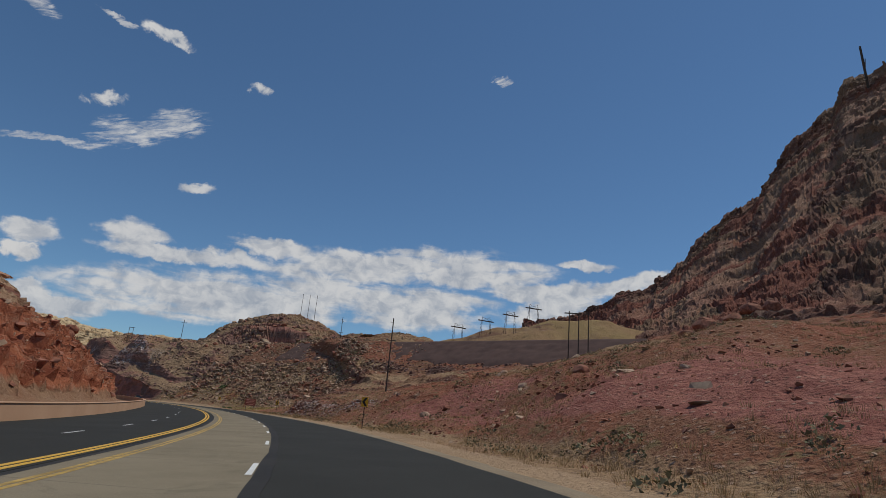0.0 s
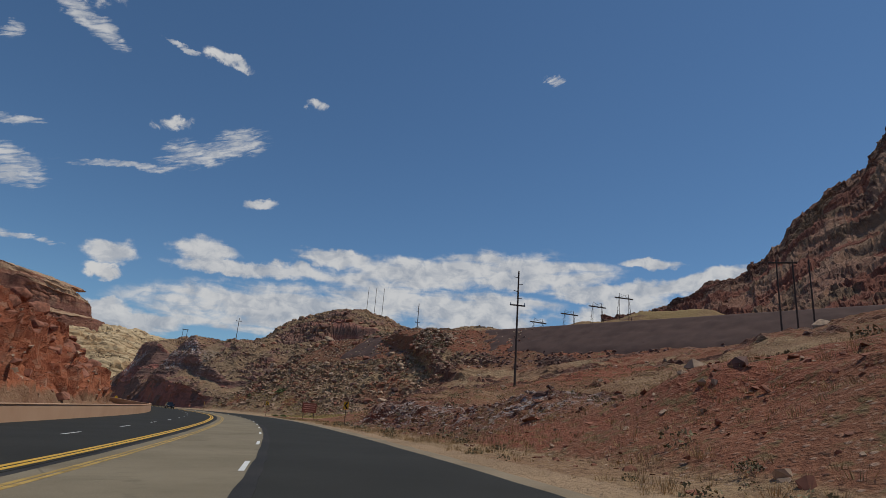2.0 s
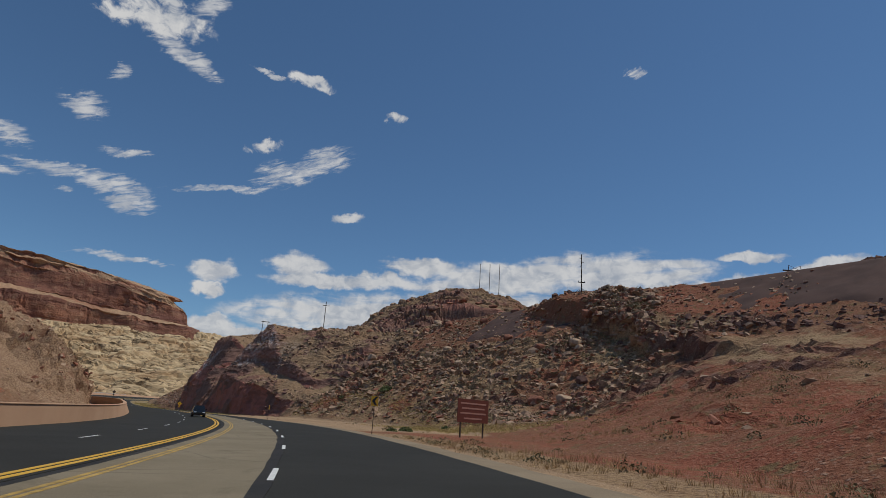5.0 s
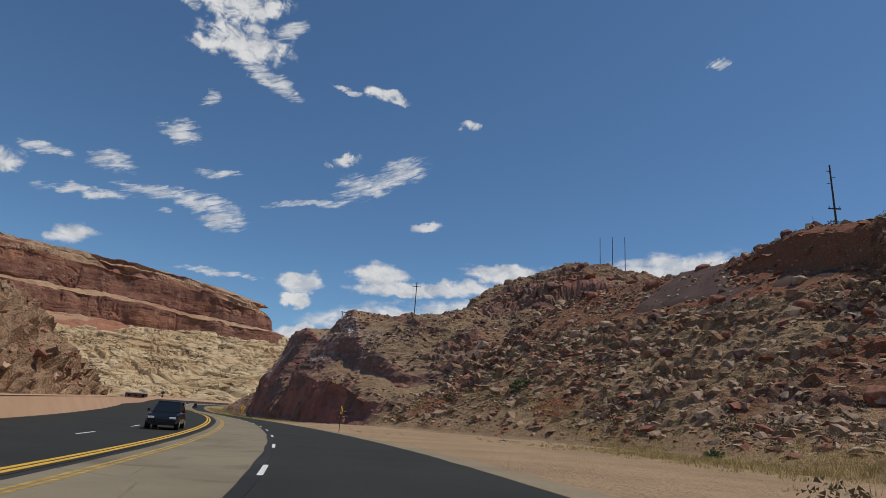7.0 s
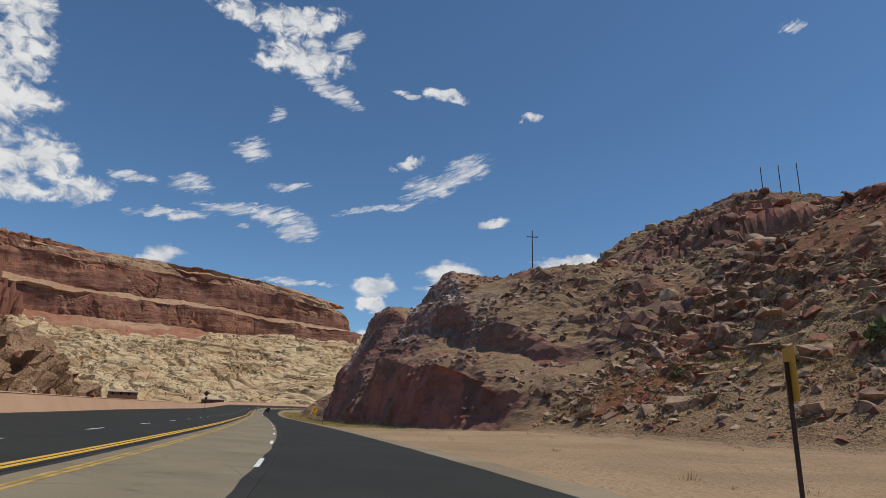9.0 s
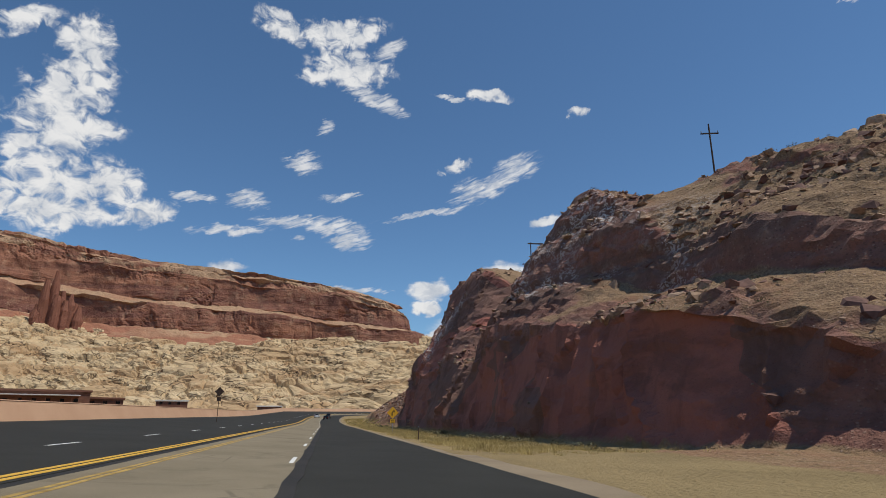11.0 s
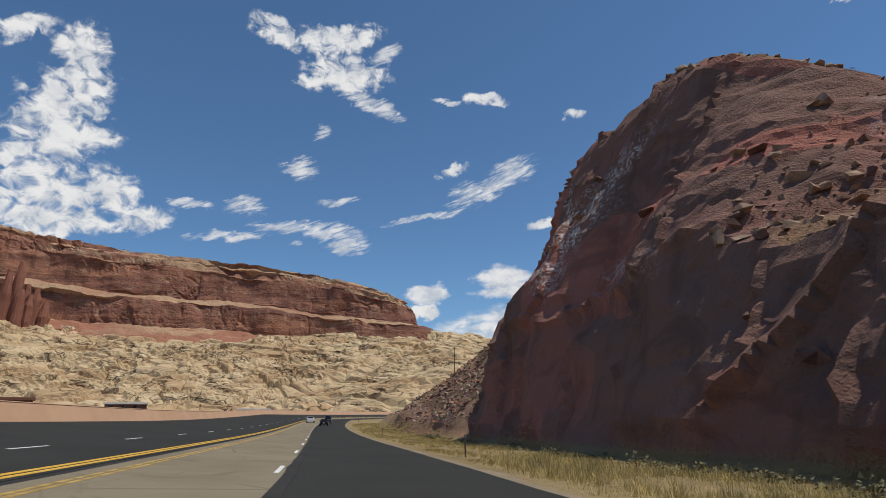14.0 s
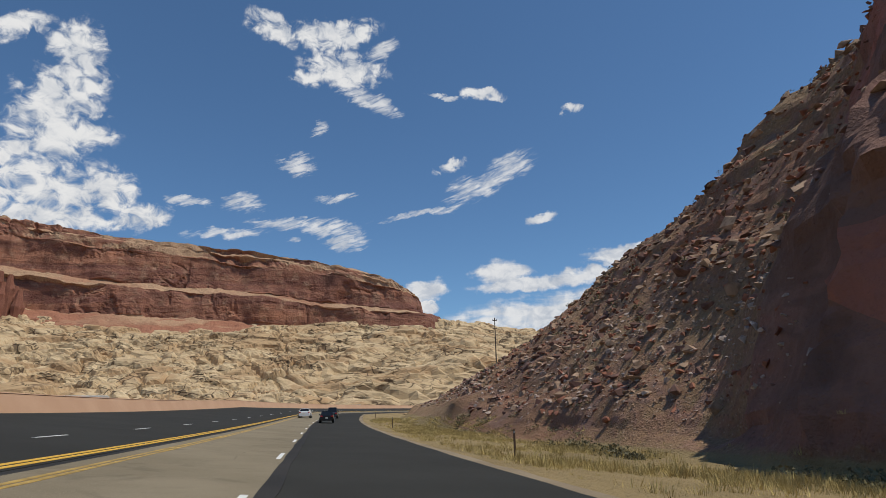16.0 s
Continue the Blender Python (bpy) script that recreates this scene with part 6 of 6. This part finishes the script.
def marker_post(s, u, high=1.25):
    land = bank_land if s < 335 else head_land
    x, y = on_road(s, u)
    ob = thing("marker_post", "thin dark steel marker post in the verge grass", "marker post", "marker posts along the road", pose(float(x), float(y), ground_at(land, s, u), 0, 0, road_heading(s)))
    part("post", box(bmesh.new(), -0.045, 0.045, -0.02, 0.02, -0.3, high, 0.006), RUST_METAL, ob)
    part("reflector", box(bmesh.new(), -0.035, 0.035, -0.028, -0.021, high - 0.16, high - 0.06), GREY_METAL, ob)


for s_, u_ in ((381, 8.2), (447, 8.2), (496, 8.3), (545, 8.3), (600, 8.3)):
    marker_post(s_, u_)


# ---- vehicles standing on the road ----
def car(s, u, facing, paint, label, long=4.7, wide=1.9, high=1.68):
    spot = road_spot(s, u, 0.015)
    ob = thing("car", label, "car", "cars on the highway", pose(*spot, 0, 0, road_heading(s) + facing))
    half = wide / 2
    # a body lofted from cross sections along the length: place, half width, height of belt
    bm = bmesh.new()
    rings = []
    for y, w, top in ((-long / 2, 0.80, 0.86), (-long / 2 + 0.10, 0.93, 1.0), (-long / 2 + 0.9, 1.0, 1.06), (0, 1.0, 1.04), (long / 2 - 1.35, 1.0, 1.02), (long / 2 - 0.35, 0.94, 0.90), (long / 2 - 0.05, 0.86, 0.72), (long / 2, 0.78, 0.62)):
        ring = [bm.verts.new((x * half * w, y, z)) for x, z in ((-0.86, 0.26), (-0.99, 0.36), (-1.0, 0.62), (-0.95, top - 0.06), (-0.86, top), (0.86, top), (0.95, top - 0.06), (1.0, 0.62), (0.99, 0.36), (0.86, 0.26))]
        rings.append(ring)
    for a, b in zip(rings, rings[1:]):
        for k in range(10):
            j = (k + 1) % 10
            bm.faces.new((a[k], a[j], b[j], b[k]))
    bm.faces.new(rings[0][::-1])
    bm.faces.new(rings[-1])
    bmesh.ops.recalc_face_normals(bm, faces=bm.faces[:])
    part("body", bm, paint, ob)
    bm = bmesh.new()
    low = [bm.verts.new((x * half, y, 1.0)) for x, y in ((-0.86, -long / 2 + 0.25), (0.86, -long / 2 + 0.25), (0.86, long / 2 - 1.25), (-0.86, long / 2 - 1.25))]
    top = [bm.verts.new((x * half, y, high - 0.06)) for x, y in ((-0.68, -long / 2 + 0.75), (0.68, -long / 2 + 0.75), (0.68, long / 2 - 2.05), (-0.68, long / 2 - 2.05))]
    for k in range(4):
        j = (k + 1) % 4
        bm.faces.new((low[k], low[j], top[j], top[k]))
    bm.faces.new(top)
    bm.faces.new(low[::-1])
    sides = [[v.co.copy() for v in (low[k], low[(k + 1) % 4], top[(k + 1) % 4], top[k])] for k in range(4)]
    # no real inside: a solid coloured black to pass for interior shade
    part("cabin", bm, TYRE, ob, "solid black block in place of the unlit interior")
    for word, corners in zip(("rear_window", "side_window", "windscreen", "side_window"), sides):
        middle = sum(corners, Vector()) / 4
        out = (corners[1] - corners[0]).cross(corners[3] - corners[0]).normalized()
        pane = bmesh.new()
        front = [pane.verts.new(middle + (c - middle) * 0.93 + out * 0.018) for c in corners]
        back = [pane.verts.new(middle + (c - middle) * 0.93 + out * 0.004) for c in corners]
        pane.faces.new(front)
        pane.faces.new(back[::-1])
        for k in range(4):
            j = (k + 1) % 4
            pane.faces.new((front[j], front[k], back[k], back[j]))
        part(word, pane, CAR_GLASS, ob, "dark tinted glass")
    part("roof", box(bmesh.new(), -0.66 * half, 0.66 * half, -long / 2 + 0.72, long / 2 - 2.05, high - 0.075, high, 0.03), paint, ob)
    for x in (-1, 1):
        for y0, y1 in ((-long / 2 + 0.3, -long / 2 + 0.78), (long / 2 - 1.3, long / 2 - 2.08)):
            part("pillar", rod(bmesh.new(), (x * half * 0.86, y0, 1.0), (x * half * 0.68, y1, high - 0.05), 0.05, 0.05, 6), paint, ob)
        part("mirror", box(bmesh.new(), min(x * half * 0.98, x * half * 1.16), max(x * half * 0.98, x * half * 1.16), long / 2 - 1.55, long / 2 - 1.38, 1.02, 1.18, 0.03), paint, ob)
        part("headlight", box(bmesh.new(), min(x * half * 0.45, x * half * 0.82), max(x * half * 0.45, x * half * 0.82), long / 2 - 0.12, long / 2 + 0.012, 0.63, 0.75, 0.02), LAMP_GLASS, ob)
        part("tail_lamp", box(bmesh.new(), min(x * half * 0.55, x * half * 0.86), max(x * half * 0.55, x * half * 0.86), -long / 2 - 0.012, -long / 2 + 0.1, 0.76, 0.92, 0.02), TAIL_RED, ob)
        for y in (-long / 2 + 0.85, long / 2 - 0.9):
            wheel = part("wheel", rod(bmesh.new(), (x * (half - 0.24), y, 0.35), (x * (half + 0.01), y, 0.35), 0.35, 0.35, 20), TYRE, ob)
            part("rim", rod(bmesh.new(), (x * (half - 0.1), y, 0.35), (x * (half + 0.025), y, 0.35), 0.22, 0.20, 14), RIM, wheel)
    part("grille", box(bmesh.new(), -half * 0.42, half * 0.42, long / 2 - 0.08, long / 2 + 0.014, 0.42, 0.66, 0.02), TYRE, ob)
    part("number_plate", box(bmesh.new(), -0.16, 0.16, -long / 2 - 0.016, -long / 2 + 0.05, 0.55, 0.70), PALE_ROOF, ob)
    return ob


car(250, -7.9, 180, CAR_BLACK, "black sport utility car facing along the far lanes")
car(555, 0.4, 0, CAR_BLACK, "black car on the asphalt lane ahead", high=1.5)
car(580, 0.6, 0, CAR_GREY, "dark grey tall car further along the lane", high=1.85)
car(574, -3.6, 0, CAR_WHITE, "white car on the worn inner lane ahead", high=1.45)


# ---- far things beyond the barrier wall ----
def far_buildings():
    def hut(x, y, turn, long, deep, high, label, canopy=False, base=-1.6, dark_roof=False):
        ob = thing("low_building", label, "building", "buildings below the slickrock", pose(x, y, base, 0, 0, turn))
        part("wall", box(bmesh.new(), -long / 2, long / 2, -deep / 2, deep / 2, -8, high, 0.05), BROWN_WALL, ob)
        part("roof", box(bmesh.new(), -long / 2 - 0.6, long / 2 + 0.6, -deep / 2 - 0.6, deep / 2 + 0.6, high, high + 0.9, 0.05), BROWN_WALL if canopy or dark_roof else PALE_ROOF, ob)
        for k in range(int(long // 5)):
            x0 = -long / 2 + 2 + k * 5
            part("window", box(bmesh.new(), x0, x0 + 1.6, -deep / 2 - 0.06, -deep / 2 + 0.1, 1.2, 2.6, 0.02), CAR_GLASS, ob)
        if canopy:
            part("canopy", box(bmesh.new(), -long / 2 + 2, long / 2 - 4, -deep / 2 - 6, -deep / 2 - 0.1, 3.7, 4.1, 0.05), PALE_ROOF, ob, "white canopy roof")
            for k in range(4):
                x0 = -long / 2 + 3 + k * (long - 10) / 3
                part("canopy_post", rod(bmesh.new(), (x0, -deep / 2 - 5.6, -8), (x0, -deep / 2 - 5.6, 3.75), 0.12, 0.12), BROWN_WALL, ob)

    hut(-444, 393, 69, 38, 12, 5.4, "low brown building with a white canopy", True, base=6.8)
    hut(-438, 418, 66, 15, 4, 3.4, "low brown shed with a flat roof", base=6.2, dark_roof=True)
    hut(-514, 496, 60, 18, 8, 3.0, "long low shed with a pale roof", base=8.6)
    hut(-497, 558, 52, 16, 8, 3.8, "long low shed with a pale flat roof", base=5.4)
    hut(-470, 590, 48, 24, 8, 3.4, "long low shed with a dull pale roof", base=4.0)


far_buildings()


def spire():
    rng = random.Random(5)
    ob = thing("rock_spire", "cluster of dark red rock spires below the mesa", "rock spire", "", pose(-978, 604, 112, 0, 0, 66))
    blocks = ((-16, 20, 6), (-12, 46, 4.6), (-8, 26, 5), (-4.5, 56, 4.2), (-1, 30, 5), (3, 36, 4.2), (7, 26, 5), (11, 33, 4), (15, 24, 5), (19, 20, 4.5))
    for x, h, r in blocks:
        x, h, r = x * 1.25, h * 1.25, r * 1.25
        bm = bmesh.new()
        y = rng.uniform(-5, 5)
        rings = []
        for j in range(12):
            t = j / 11
            w = r * (1.12 - 0.22 * t - 0.45 * max(0.0, t - 0.82) / 0.18) * rng.uniform(0.86, 1.12)
            rings.append([bm.verts.new((x + w * math.cos(a * 0.6283) * rng.uniform(0.85, 1.15), y + w * math.sin(a * 0.6283) * rng.uniform(0.85, 1.15), -40 + (h + 40) * t)) for a in range(10)])
        for a, b in zip(rings, rings[1:]):
            for i in range(10):
                bm.faces.new((a[i], a[(i + 1) % 10], b[(i + 1) % 10], b[i]))
        bm.faces.new(rings[-1])
        part("pinnacle", bm, SPIRE_ROCK, ob)


spire()


def far_shrubs():
    rng = np.random.RandomState(77)
    s = rng.uniform(380, 560, 420)
    u = -rng.uniform(27, 150, 420)
    x, y = on_road(s, u)
    places = np.stack([x, y, np.full_like(x, -1.7)], -1)
    strew("scrub", places, rng.uniform(0.8, 2.4, 420), BUSHES, GREEN, "green scrub on the flat beyond the wall", "shrubs", 78, 0.05)
    t = rng.uniform(0, 1, 900)
    az = np.radians(rng.uniform(28, 85, 900))
    r = rng.uniform(300, 430, 900)
    places = np.stack([-257 - r * np.sin(az), 381 + r * np.cos(az), np.full(900, 0.0) + t * 3], -1)
    strew("scrub", places, rng.uniform(0.8, 2.6, 900), BUSHES, SAGE, "grey green scrub along the foot of the slickrock", "shrubs", 79, 0.05)


    p, normal, body = slick_land
    clump = np.clip(0.2 + fbm(p[..., 0] / 40, p[..., 1] / 40, p[..., 2] / 20, 3, 221), 0.03, 1)
    spots, _ = pick_land(slick_land, clump * body, 1800, 222)
    strew("juniper_scrub", spots, sizes_of(1800, 0.6, 2.4, 223, 2), BUSHES, JUNIPER, "dark juniper scrub dotted over the slickrock", "shrubs", 224, 0.1)


    spots, _ = pick_land(mesa_land, np.ones(mesa_land[0].shape[:2]), 900, 225)
    strew("juniper_scrub", spots, sizes_of(900, 0.7, 2.2, 226, 2), BUSHES, JUNIPER, "dark juniper scrub along the mesa rim", "shrubs", 227, 0.1)

    def bush(s, u, size, label, land=bank_land, leaf=GREEN):
        x, y = on_road(s, u)
        rng2 = random.Random(int(s * 10))
        v, f = bush_shape(rng2, 420)
        ob = array_mesh("bush", v * size, f, leaf, smooth=False)
        ob.matrix_basis = pose(float(x), float(y), ground_at(land, s, u) - 0.1, 0, 0, rng2.uniform(0, 360))
        tagged(ob, label, "bush", "bushes at the foot of the slope")

    bush(302.0, 44.5, 2.3, "round green bush at the foot of the rocky slope")
    bush(216.0, 12.4, 0.7, "low green bush at the edge of the dirt pull-out")
    bush(219.0, 15.0, 0.9, "low green bush near the dirt pull-out")
    bush(250.0, 34.0, 1.1, "small green bush on the dirt edge")
    bush(322.0, 40.0, 1.2, "dull green bush below the rock debris")
    bush(418.5, 17.3, 1.35, "large dull green shrub at the cliff foot", head_land, SAGE)
    for s, u, size in ((427, 16.2, 0.7), (409, 17, 0.6), (392, 18.5, 0.8), (384, 18.5, 0.6), (452, 17.5, 0.6), (474, 17, 0.7), (500, 16, 0.6)):
        bush(s, u, size, "low grey green shrub in the verge grass below the cliff", head_land, SAGE)


far_shrubs()
